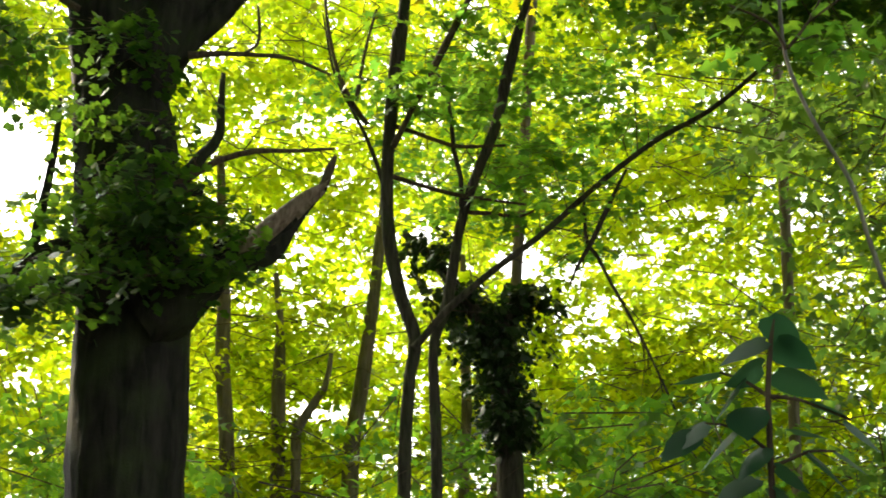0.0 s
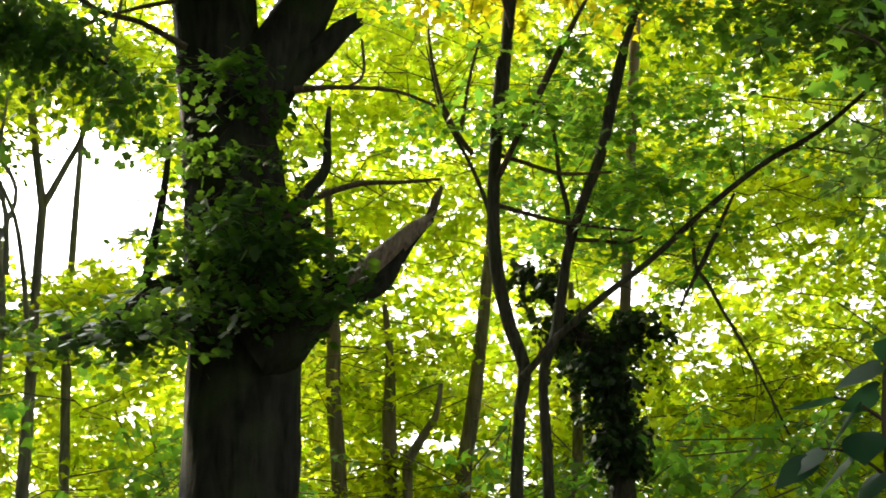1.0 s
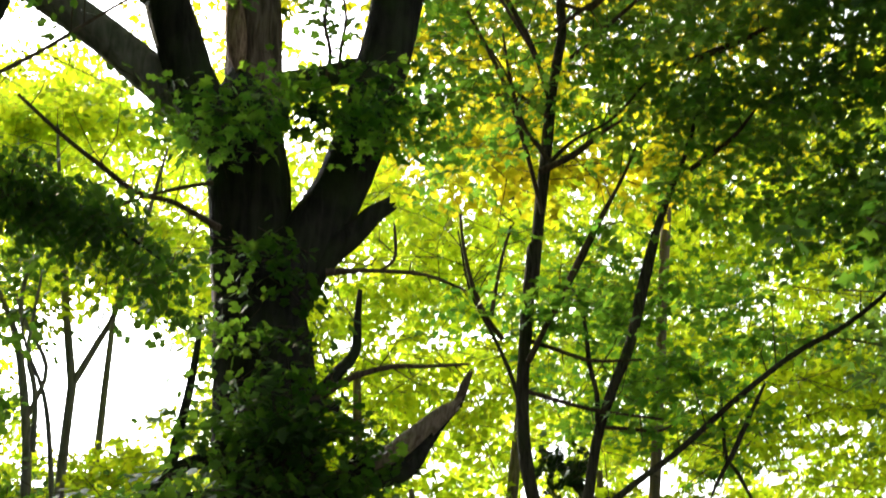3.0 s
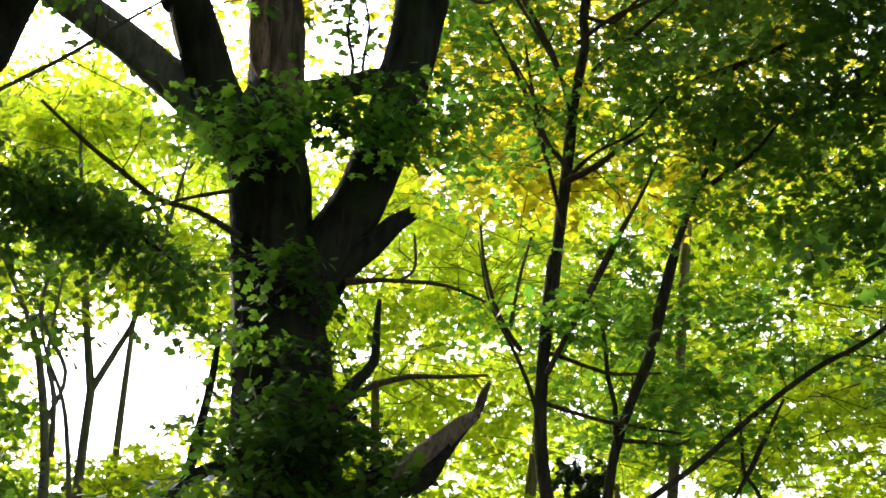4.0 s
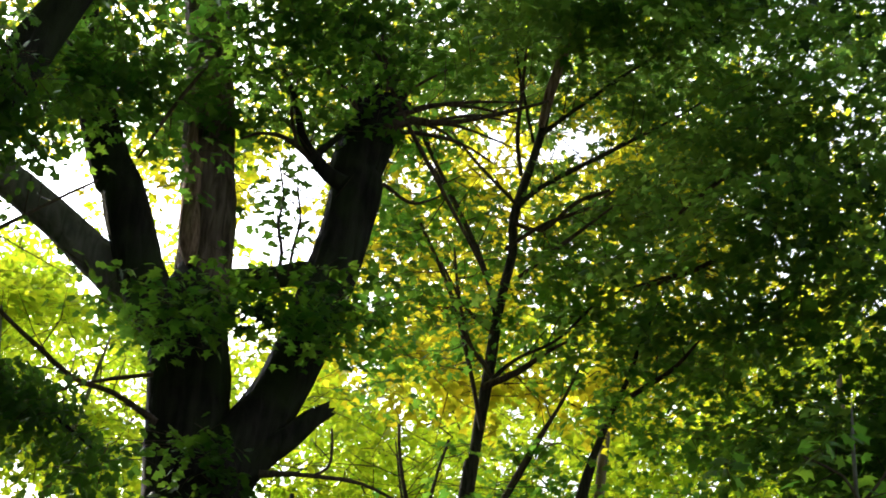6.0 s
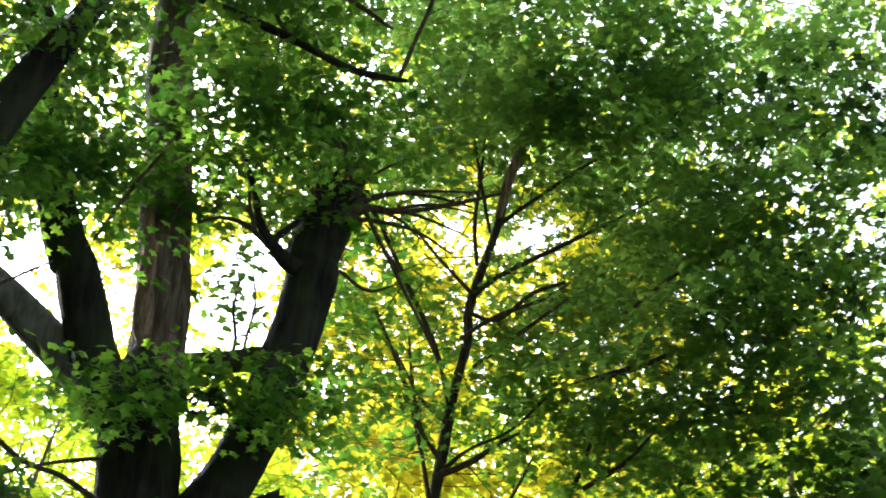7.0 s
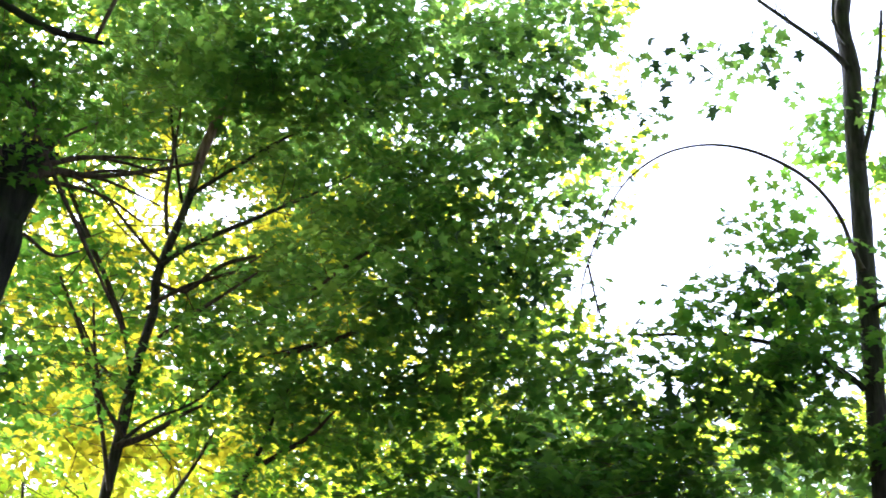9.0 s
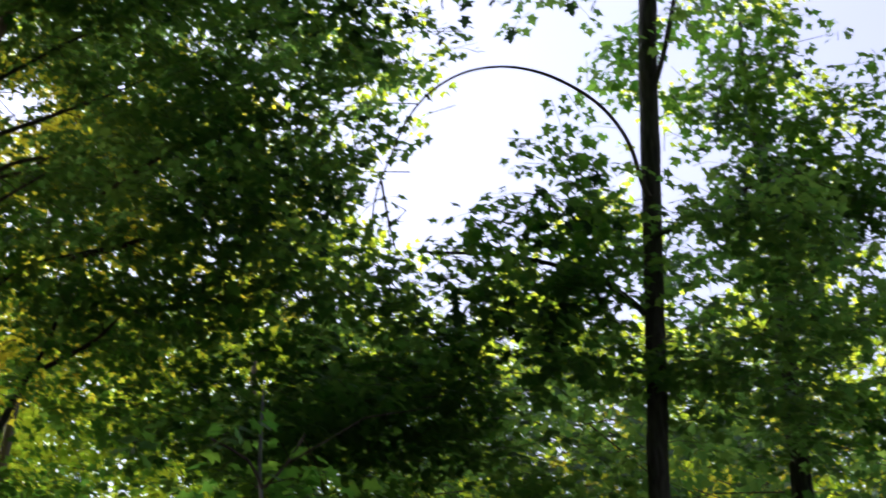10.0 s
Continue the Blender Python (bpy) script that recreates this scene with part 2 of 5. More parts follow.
def crown(parent, clumps, mat, seed, size=0.12, outline=MAPLE, tilt=0.45, droop=0.25, count=10, length=0.5, label=""):
    """Foliage of one tree. Clumps: x, y, z, half width, half depth, half height, number of leafy twigs.
    The twigs lie in level tiers with gaps between them."""
    rng = np.random.default_rng(seed)
    cs = []
    for x, y, z, a, b, c, n in clumps:
        m = max(3, n // 16)
        tier = unit(rng.normal(0, 1, (m, 3))) * (rng.uniform(0, 1, (m, 1)) ** 0.4) * np.array([a, b, c])
        wide = min(0.42, 0.5 * a + 0.05)
        p = tier[rng.integers(0, m, n)] + rng.normal(0, 1, (n, 3)) * np.array([wide, min(0.42, 0.6 * b), min(0.085, 0.3 * c)])
        cs.append(np.array([x, y, z]) + p)
    cs = np.concatenate(cs)
    base, tip, nrm, ln, ends = sprays(cs, rng, size, count, length, tilt, droop)
    part("crown", leaf_mesh("crown", base, tip, nrm, ln, outline), mat, parent, label, "stuff")
    part("twig_work", twig_mesh("twig_work", ends), BARK_TWIG, parent, "", "stuff")


# ---- ground ----
m, n, k, b = material("leaf_litter")
tc, n1, n2 = n.new("ShaderNodeTexCoord"), n.new("ShaderNodeTexNoise"), n.new("ShaderNodeTexVoronoi")
n1.inputs["Scale"].default_value, n1.inputs["Detail"].default_value, n2.inputs["Scale"].default_value = 0.4, 8, 14
k.new(tc.outputs["Object"], n1.inputs["Vector"])
k.new(tc.outputs["Object"], n2.inputs["Vector"])
lr = ramp(n, (0.35, (0.035, 0.025, 0.015)), (0.55, (0.1, 0.065, 0.035)), (0.7, (0.05, 0.075, 0.02)))
k.new(n1.outputs["Fac"], lr.inputs["Fac"])
k.new(lr.outputs["Color"], b.inputs["Base Color"])
b.inputs["Roughness"].default_value = 1.0
bp = n.new("ShaderNodeBump")
bp.inputs["Distance"].default_value = 0.04
k.new(n2.outputs["Distance"], bp.inputs["Height"])
k.new(bp.outputs["Normal"], b.inputs["Normal"])
gm = bmesh.new()
bmesh.ops.create_grid(gm, x_segments=60, y_segments=60, size=600)
for vert in gm.verts:
    d = vert.co.length
    vert.co.z = noise.noise(vert.co * 0.02) * min(1.0, max(0.0, d - 45) / 60) * 2.0
ge = bpy.data.meshes.new("ground")
gm.to_mesh(ge)
ge.materials.append(m)
tagged(new("ground", ge), "leaf-littered woodland floor under the trees", "ground", kind="structure")

# ---- the old tree ----
old = thing("old_tree", "massive dark old tree with furrowed bark and forked stems", "tree")
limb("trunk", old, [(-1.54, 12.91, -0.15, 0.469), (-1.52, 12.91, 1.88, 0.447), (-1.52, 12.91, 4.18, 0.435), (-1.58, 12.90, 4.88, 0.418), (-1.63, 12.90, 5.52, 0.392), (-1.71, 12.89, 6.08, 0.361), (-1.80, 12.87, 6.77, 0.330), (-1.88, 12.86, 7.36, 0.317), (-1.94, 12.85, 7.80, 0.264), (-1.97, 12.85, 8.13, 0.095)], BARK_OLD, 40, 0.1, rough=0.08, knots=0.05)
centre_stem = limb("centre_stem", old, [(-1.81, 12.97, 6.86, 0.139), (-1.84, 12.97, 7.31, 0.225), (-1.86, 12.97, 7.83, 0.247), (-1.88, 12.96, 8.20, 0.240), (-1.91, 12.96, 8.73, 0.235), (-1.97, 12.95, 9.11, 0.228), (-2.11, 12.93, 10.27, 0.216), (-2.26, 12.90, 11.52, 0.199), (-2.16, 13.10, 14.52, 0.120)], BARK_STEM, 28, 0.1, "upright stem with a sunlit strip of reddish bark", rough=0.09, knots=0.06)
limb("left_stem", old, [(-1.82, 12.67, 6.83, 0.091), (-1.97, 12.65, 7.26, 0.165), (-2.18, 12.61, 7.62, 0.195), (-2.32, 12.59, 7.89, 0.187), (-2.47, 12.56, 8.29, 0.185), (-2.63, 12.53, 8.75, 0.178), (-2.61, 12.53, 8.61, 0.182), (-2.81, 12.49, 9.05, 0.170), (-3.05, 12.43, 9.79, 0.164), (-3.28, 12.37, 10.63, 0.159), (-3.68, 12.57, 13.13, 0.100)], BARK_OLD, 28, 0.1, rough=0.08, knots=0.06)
# pale bark here paints the sunlit haze on the limb
limb("left_limb", old, [(-1.90, 12.96, 7.31, 0.094), (-2.12, 12.93, 7.53, 0.160), (-2.47, 12.86, 7.87, 0.171), (-2.77, 12.80, 8.11, 0.163), (-3.12, 12.72, 8.38, 0.155), (-3.41, 12.65, 8.57, 0.151), (-3.70, 12.57, 8.74, 0.147), (-3.97, 12.48, 8.92, 0.118), (-4.12, 12.78, 9.04, 0.050)], BARK_GREY, 24, 0.1, "stout limb reaching out sideways, coloured pale grey for hazy sunlight", rough=0.07, knots=0.08)
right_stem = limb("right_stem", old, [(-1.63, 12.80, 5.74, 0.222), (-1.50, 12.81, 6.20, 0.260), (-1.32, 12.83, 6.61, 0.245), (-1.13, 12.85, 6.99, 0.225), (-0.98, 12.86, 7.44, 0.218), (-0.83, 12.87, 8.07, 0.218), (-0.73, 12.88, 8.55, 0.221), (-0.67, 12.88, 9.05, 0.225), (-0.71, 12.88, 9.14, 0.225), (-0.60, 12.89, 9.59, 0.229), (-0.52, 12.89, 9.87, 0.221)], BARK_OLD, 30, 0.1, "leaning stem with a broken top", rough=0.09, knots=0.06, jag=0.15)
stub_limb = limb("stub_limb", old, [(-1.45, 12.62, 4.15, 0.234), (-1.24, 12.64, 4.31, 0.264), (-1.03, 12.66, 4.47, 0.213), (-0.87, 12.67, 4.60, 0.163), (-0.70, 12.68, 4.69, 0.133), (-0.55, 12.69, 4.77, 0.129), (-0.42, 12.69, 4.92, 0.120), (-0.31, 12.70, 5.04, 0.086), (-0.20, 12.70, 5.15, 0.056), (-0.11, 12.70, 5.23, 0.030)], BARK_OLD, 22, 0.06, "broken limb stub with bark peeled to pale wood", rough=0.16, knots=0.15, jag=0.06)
limb("bare_wood", stub_limb, [(-0.73, 12.56, 4.69, 0.059), (-0.60, 12.57, 4.79, 0.085), (-0.46, 12.57, 4.92, 0.081), (-0.33, 12.58, 5.04, 0.064), (-0.21, 12.58, 5.15, 0.043), (-0.11, 12.58, 5.22, 0.017)], WOOD_BARE, 14, 0.05, "strip of bare weathered wood", rough=0.25, knots=0.2, jag=0.08)
limb("knot", stub_limb, [(-0.73, 12.60, 4.61, 0.051), (-0.63, 12.60, 4.64, 0.085), (-0.50, 12.61, 4.70, 0.094), (-0.39, 12.61, 4.80, 0.060), (-0.34, 12.62, 4.88, 0.026)], BARK_OLD, 12, 0.04, rough=0.35, knots=0.3)
limb("knot", stub_limb, [(-0.95, 12.58, 4.66, 0.043), (-0.84, 12.59, 4.75, 0.077), (-0.73, 12.60, 4.82, 0.068), (-0.63, 12.60, 4.86, 0.026)], BARK_OLD, 12, 0.04, rough=0.35, knots=0.3)
limb("splinter", stub_limb, [(-0.37, 12.59, 4.99, 0.039), (-0.26, 12.60, 5.12, 0.026), (-0.19, 12.60, 5.20, 0.013)], WOOD_BARE, 8, 0.03, rough=0.3, jag=0.03)
limb("splinter", stub_limb, [(-0.31, 12.60, 4.99, 0.039), (-0.18, 12.60, 5.11, 0.026), (-0.10, 12.60, 5.18, 0.009)], WOOD_BARE, 8, 0.03, rough=0.3, jag=0.03)
limb("spike", stub_limb, [(-0.15, 12.70, 5.18, 0.030), (-0.09, 12.70, 5.28, 0.035), (-0.06, 12.70, 5.38, 0.035), (-0.01, 12.70, 5.50, 0.017)], BARK_TWIG, 8, 0.05)
limb("short_stub", right_stem, [(-1.27, 12.74, 6.26, 0.062), (-1.10, 12.75, 6.51, 0.105), (-0.93, 12.77, 6.68, 0.095), (-0.82, 12.77, 6.81, 0.085), (-0.70, 12.78, 6.90, 0.064)], BARK_OLD, 18, 0.06, rough=0.12, jag=0.06)
limb("cross_limb", old, [(-1.89, 13.06, 7.98, 0.135), (-1.61, 13.10, 8.15, 0.111), (-1.33, 13.13, 8.21, 0.102), (-1.09, 13.15, 8.29, 0.107), (-0.90, 13.17, 8.32, 0.117)], BARK_MOSS, 16, 0.08, "moss-grown limb bridging two stems", rough=0.15, knots=0.1)
limb("branch", old, [(-1.60, 12.40, 4.34, 0.143), (-1.88, 12.36, 4.34, 0.126), (-2.20, 12.30, 4.31, 0.101), (-2.52, 12.24, 4.24, 0.071), (-2.85, 12.17, 4.14, 0.038)], BARK_OLD, 12, 0.08, rough=0.12)
limb("branch", old, [(-1.78, 12.68, 4.82, 0.069), (-1.94, 12.65, 4.77, 0.065), (-2.19, 12.61, 4.68, 0.056), (-2.33, 12.59, 4.54, 0.043), (-2.54, 12.55, 4.38, 0.030)], BARK_OLD, 12, 0.08, rough=0.12)
limb("branch", old, [(-2.24, 12.60, 4.65, 0.039), (-2.21, 12.61, 4.94, 0.039), (-2.16, 12.62, 5.25, 0.035), (-2.12, 12.62, 5.62, 0.026), (-2.11, 12.62, 5.89, 0.018)], BARK_OLD, 10, 0.08, rough=0.1)
limb("branch", old, [(-1.31, 12.63, 5.17, 0.039), (-1.14, 12.65, 5.27, 0.030), (-0.93, 12.67, 5.42, 0.026), (-0.63, 12.68, 5.52, 0.022), (-0.37, 12.69, 5.53, 0.017), (-0.02, 12.70, 5.56, 0.011)], BARK_TWIG, 8, 0.1)
limb("branch", old, [(-1.33, 12.83, 5.18, 0.070), (-1.18, 12.85, 5.33, 0.062), (-1.04, 12.86, 5.53, 0.049), (-0.92, 12.87, 5.69, 0.040), (-0.91, 12.87, 6.02, 0.027), (-0.90, 12.87, 6.21, 0.018)], BARK_OLD, 10, 0.08, rough=0.15)
limb("branch", old, [(-1.31, 12.63, 5.17, 0.056), (-1.16, 12.65, 5.19, 0.052), (-1.02, 12.66, 5.18, 0.039)], BARK_OLD, 10, 0.08, rough=0.15, jag=0.03)
limb("branch", old, [(-1.16, 12.65, 6.27, 0.035), (-0.90, 12.67, 6.30, 0.022), (-0.64, 12.68, 6.30, 0.018), (-0.37, 12.69, 6.28, 0.016), (-0.06, 12.70, 6.16, 0.011)], BARK_TWIG, 8, 0.1)
limb("branch", old, [(-0.77, 12.68, 6.29, 0.013), (-0.64, 12.68, 6.38, 0.013), (-0.62, 12.69, 6.52, 0.013), (-0.64, 12.68, 6.71, 0.009)], BARK_TWIG, 8, 0.1)
limb("branch", old, [(-0.77, 12.68, 8.93, 0.077), (-0.91, 12.67, 9.01, 0.072), (-1.04, 12.66, 9.16, 0.053), (-1.17, 12.65, 9.36, 0.039), (-1.26, 12.64, 9.69, 0.030), (-1.41, 12.62, 10.01, 0.020)], BARK_OLD, 10, 0.08, rough=0.15)
limb("branch", old, [(-1.04, 12.66, 9.19, 0.034), (-0.90, 12.67, 9.35, 0.029), (-0.74, 12.68, 9.60, 0.025), (-0.71, 12.68, 9.93, 0.015)], BARK_OLD, 8, 0.08)
limb("branch", old, [(-0.51, 12.69, 9.49, 0.059), (-0.25, 12.70, 9.64, 0.039), (0.06, 12.70, 9.65, 0.025), (0.54, 12.69, 9.80, 0.020), (0.93, 12.67, 9.95, 0.012)], BARK_TWIG, 8, 0.08)
limb("branch", old, [(-0.68, 12.68, 10.47, 0.015), (-0.37, 12.69, 9.77, 0.020), (0.04, 12.70, 9.02, 0.019), (0.30, 12.70, 8.55, 0.014), (0.47, 12.69, 8.22, 0.009)], BARK_TWIG, 8, 0.08)
limb("branch", old, [(-1.88, 11.65, 10.90, 0.037), (-1.38, 11.72, 10.77, 0.040), (-0.98, 11.76, 10.63, 0.036), (-0.57, 11.79, 10.45, 0.033), (-0.27, 11.80, 10.40, 0.030), (-0.04, 11.80, 10.39, 0.018)], BARK_OLD, 10, 0.1, rough=0.1)
limb("branch", old, [(-1.98, 12.44, 6.54, 0.031), (-2.12, 12.42, 6.62, 0.027), (-2.34, 12.38, 6.73, 0.022), (-2.65, 12.32, 6.80, 0.022), (-2.93, 12.25, 6.99, 0.022), (-3.21, 12.18, 7.19, 0.018), (-3.58, 12.08, 7.50, 0.014)], BARK_TWIG, 8, 0.08)
limb("branch", old, [(-2.06, 12.43, 6.93, 0.018), (-2.27, 12.39, 6.87, 0.018), (-2.52, 12.34, 6.78, 0.013), (-2.77, 12.29, 6.65, 0.009)], BARK_TWIG, 8, 0.08)
limb("branch", old, [(-1.27, 13.04, 8.17, 0.019), (-1.25, 13.04, 8.41, 0.017), (-1.31, 13.03, 8.68, 0.015), (-1.30, 13.04, 8.96, 0.010), (-1.37, 13.03, 9.29, 0.007)], BARK_TWIG, 8, 0.08)
limb("branch", old, [(-1.17, 13.05, 8.20, 0.017), (-1.16, 13.05, 8.47, 0.015), (-1.13, 13.05, 8.75, 0.012), (-1.19, 13.05, 9.08, 0.010)], BARK_TWIG, 8, 0.08)
# flaking strip that also carries the stem's sunlit patch as colour
limb("peeled_bark", centre_stem, [(-1.95, 12.67, 8.04, 0.038), (-1.99, 12.66, 8.22, 0.080), (-2.01, 12.66, 8.41, 0.090), (-2.03, 12.66, 8.67, 0.077), (-2.04, 12.66, 9.00, 0.073), (-2.08, 12.65, 9.08, 0.063), (-2.11, 12.65, 9.42, 0.039)], BARK_RED, 14, 0.05, "reddish strip of flaking bark, paled to look sunlit", rough=0.35, knots=0.25)
limb("branch", old, [(-0.47, 12.69, 9.56, 0.029), (-0.15, 12.70, 9.80, 0.020), (0.24, 12.70, 9.84, 0.015), (0.65, 12.68, 9.76, 0.010)], BARK_TWIG, 6, 0.08)
limb("branch", old, [(-0.46, 12.69, 9.50, 0.025), (-0.17, 12.70, 9.52, 0.020), (0.18, 12.70, 9.46, 0.015), (0.50, 12.69, 9.27, 0.010)], BARK_TWIG, 6, 0.08)
limb("branch", old, [(-0.55, 12.69, 9.66, 0.025), (-0.48, 12.69, 10.03, 0.020), (-0.58, 12.69, 10.44, 0.015), (-0.53, 12.69, 10.89, 0.010)], BARK_TWIG, 6, 0.08)
limb("branch", old, [(-0.79, 11.97, 11.44, 0.025), (-0.46, 11.99, 11.24, 0.025), (-0.22, 12.00, 11.08, 0.015)], BARK_TWIG, 8, 0.1)
limb("branch", old, [(0.14, 12.00, 11.60, 0.020), (0.01, 12.00, 11.06, 0.020), (-0.11, 12.00, 10.58, 0.020)], BARK_TWIG, 8, 0.1)
limb("branch", old, [(-1.96, 11.84, 9.42, 0.014), (-2.16, 11.80, 8.98, 0.018), (-2.35, 11.77, 8.48, 0.013)], BARK_TWIG, 8, 0.1)
limb("branch", old, [(-1.31, 11.93, 11.20, 0.020), (-1.17, 11.94, 10.91, 0.020), (-1.07, 11.95, 10.86, 0.015)], BARK_TWIG, 8, 0.1)
limb("twig", old, [(-0.39, 12.69, 9.67, 0.030), (-0.08, 12.70, 9.81, 0.020), (0.26, 12.70, 9.89, 0.015), (0.70, 12.68, 9.92, 0.007)], BARK_TWIG, 6, 0.06)
limb("twig", old, [(-0.39, 12.69, 9.60, 0.025), (-0.07, 12.70, 9.65, 0.020), (0.23, 12.70, 9.61, 0.015), (0.64, 12.68, 9.45, 0.007)], BARK_TWIG, 6, 0.06)
limb("twig", old, [(-0.37, 12.69, 9.65, 0.025), (-0.01, 12.70, 9.58, 0.015), (0.23, 12.70, 9.38, 0.007)], BARK_TWIG, 6, 0.06)
limb("twig", old, [(-0.07, 12.70, 9.65, 0.015), (0.27, 12.70, 9.75, 0.015), (0.67, 12.68, 9.70, 0.007)], BARK_TWIG, 6, 0.06)
limb("twig", old, [(-0.42, 12.69, 9.73, 0.025), (-0.25, 12.70, 9.99, 0.015), (0.03, 12.70, 10.21, 0.008)], BARK_TWIG, 6, 0.06)
limb("twig", old, [(-0.44, 12.69, 8.98, 0.019), (-0.18, 12.70, 8.82, 0.014), (0.05, 12.70, 8.91, 0.007)], BARK_TWIG, 6, 0.06)
limb("twig", old, [(-0.72, 12.68, 9.68, 0.025), (-0.95, 12.66, 10.00, 0.020), (-1.21, 12.64, 10.07, 0.015), (-1.39, 12.62, 9.91, 0.007)], BARK_TWIG, 6, 0.06)
limb("twig", old, [(-0.93, 12.67, 9.01, 0.029), (-1.26, 12.64, 9.29, 0.024), (-1.50, 12.61, 9.33, 0.015), (-1.68, 12.59, 9.24, 0.010)], BARK_TWIG, 6, 0.06)
limb("twig", old, [(-1.20, 12.64, 9.25, 0.019), (-1.29, 12.63, 9.58, 0.015), (-1.27, 12.64, 9.94, 0.010)], BARK_TWIG, 6, 0.06)
crown(old, [
        (-1.62, 12.19, 5.88, 0.41, 0.30, 0.56, 16),
        (-1.42, 12.17, 4.74, 0.50, 0.30, 0.33, 27),
        (-2.21, 11.90, 4.19, 0.63, 0.50, 0.18, 40),
        (-1.44, 12.01, 4.87, 0.45, 0.25, 0.62, 28),
        (-1.47, 12.01, 4.44, 0.49, 0.25, 0.20, 10),
        (-0.99, 12.11, 4.55, 0.25, 0.20, 0.16, 3),
        (-0.94, 12.36, 4.79, 0.25, 0.30, 0.19, 5),
        (-1.81, 12.17, 6.41, 0.26, 0.30, 0.39, 5),
        (-1.40, 12.22, 7.50, 0.85, 0.40, 0.19, 16),
        (-0.69, 12.28, 7.60, 0.36, 0.40, 0.20, 8),
        (-2.12, 12.01, 7.26, 0.31, 0.30, 0.22, 5),
        (-1.32, 13.23, 8.73, 0.27, 0.40, 0.40, 10)], LEAF_OLD, 11, 0.1, LOBED)
crown(old, [
        (-2.10, 11.92, 7.36, 0.24, 0.35, 0.13, 8),
        (-1.78, 11.97, 7.15, 0.30, 0.35, 0.11, 10),
        (-1.37, 12.02, 7.40, 0.31, 0.35, 0.12, 10),
        (-0.81, 12.07, 7.48, 0.31, 0.35, 0.16, 14),
        (-0.64, 12.08, 7.22, 0.17, 0.35, 0.14, 8),
        (-1.82, 11.96, 6.96, 0.22, 0.35, 0.08, 5),
        (-1.02, 12.06, 7.30, 0.22, 0.35, 0.10, 8),
        (-1.25, 12.04, 7.60, 0.26, 0.35, 0.07, 5),
        (-0.37, 12.09, 7.40, 0.22, 0.35, 0.18, 6)], LEAF_MAPLE, 13, 0.105, MAPLE)
crown(old, [
        (-1.70, 12.18, 6.06, 0.34, 0.30, 0.13, 3),
        (-1.83, 12.16, 5.55, 0.25, 0.30, 0.25, 5),
        (-1.51, 12.21, 5.66, 0.34, 0.30, 0.21, 6),
        (-1.32, 12.23, 5.32, 0.25, 0.30, 0.21, 5),
        (-1.59, 12.20, 5.05, 0.37, 0.30, 0.25, 10),
        (-1.13, 12.25, 4.86, 0.25, 0.30, 0.21, 7),
        (-1.65, 12.19, 4.62, 0.29, 0.30, 0.20, 8),
        (-1.20, 12.24, 4.52, 0.33, 0.30, 0.16, 9),
        (-0.88, 12.27, 4.74, 0.21, 0.30, 0.21, 5),
        (-0.79, 12.27, 4.53, 0.21, 0.30, 0.12, 4),
        (-1.85, 12.16, 5.16, 0.12, 0.30, 0.25, 4),
        (-1.18, 12.24, 5.86, 0.17, 0.30, 0.17, 2)], LEAF_OLD, 14, 0.095, LOBED, 0.7)
crown(old, [
        (-2.91, 11.44, 9.12, 0.25, 0.50, 0.18, 24),
        (-2.99, 11.41, 8.67, 0.22, 0.50, 0.13, 12),
        (-2.66, 11.50, 8.93, 0.18, 0.50, 0.13, 8),
        (-1.97, 11.63, 8.63, 0.13, 0.50, 0.10, 7),
        (-1.82, 11.66, 9.77, 0.28, 0.50, 0.19, 12),
        (-2.42, 11.55, 9.83, 0.28, 0.50, 0.18, 12),
        (-1.46, 11.71, 10.20, 0.28, 0.50, 0.19, 14),
        (-0.74, 11.78, 9.71, 0.23, 0.50, 0.19, 10),
        (-2.94, 11.43, 10.19, 0.23, 0.50, 0.19, 12)], LEAF_MAPLE, 15, 0.105, MAPLE)
crown(old, [
        (-2.00, 12.34, 9.52, 0.58, 0.80, 0.44, 34),
        (-1.26, 12.44, 9.68, 0.59, 0.80, 0.49, 38),
        (-0.58, 12.49, 10.17, 0.65, 0.80, 0.60, 45),
        (-2.73, 11.89, 9.29, 0.57, 0.60, 0.47, 41),
        (-1.54, 12.30, 10.70, 1.31, 1.20, 0.55, 141),
        (-1.62, 12.39, 12.35, 2.70, 2.00, 0.76, 478),
        (-1.09, 12.55, 9.73, 0.64, 0.60, 0.34, 25),
        (-0.21, 13.50, 8.84, 0.28, 0.50, 0.55, 17),
        (-2.70, 11.69, 9.14, 0.56, 0.50, 0.28, 30)], LEAF_OLD, 12, 0.11, MAPLE)

# ---- the twin-stemmed maple ----
twin = thing("maple_tree", "slender grey maple with two stems forking low", "tree")
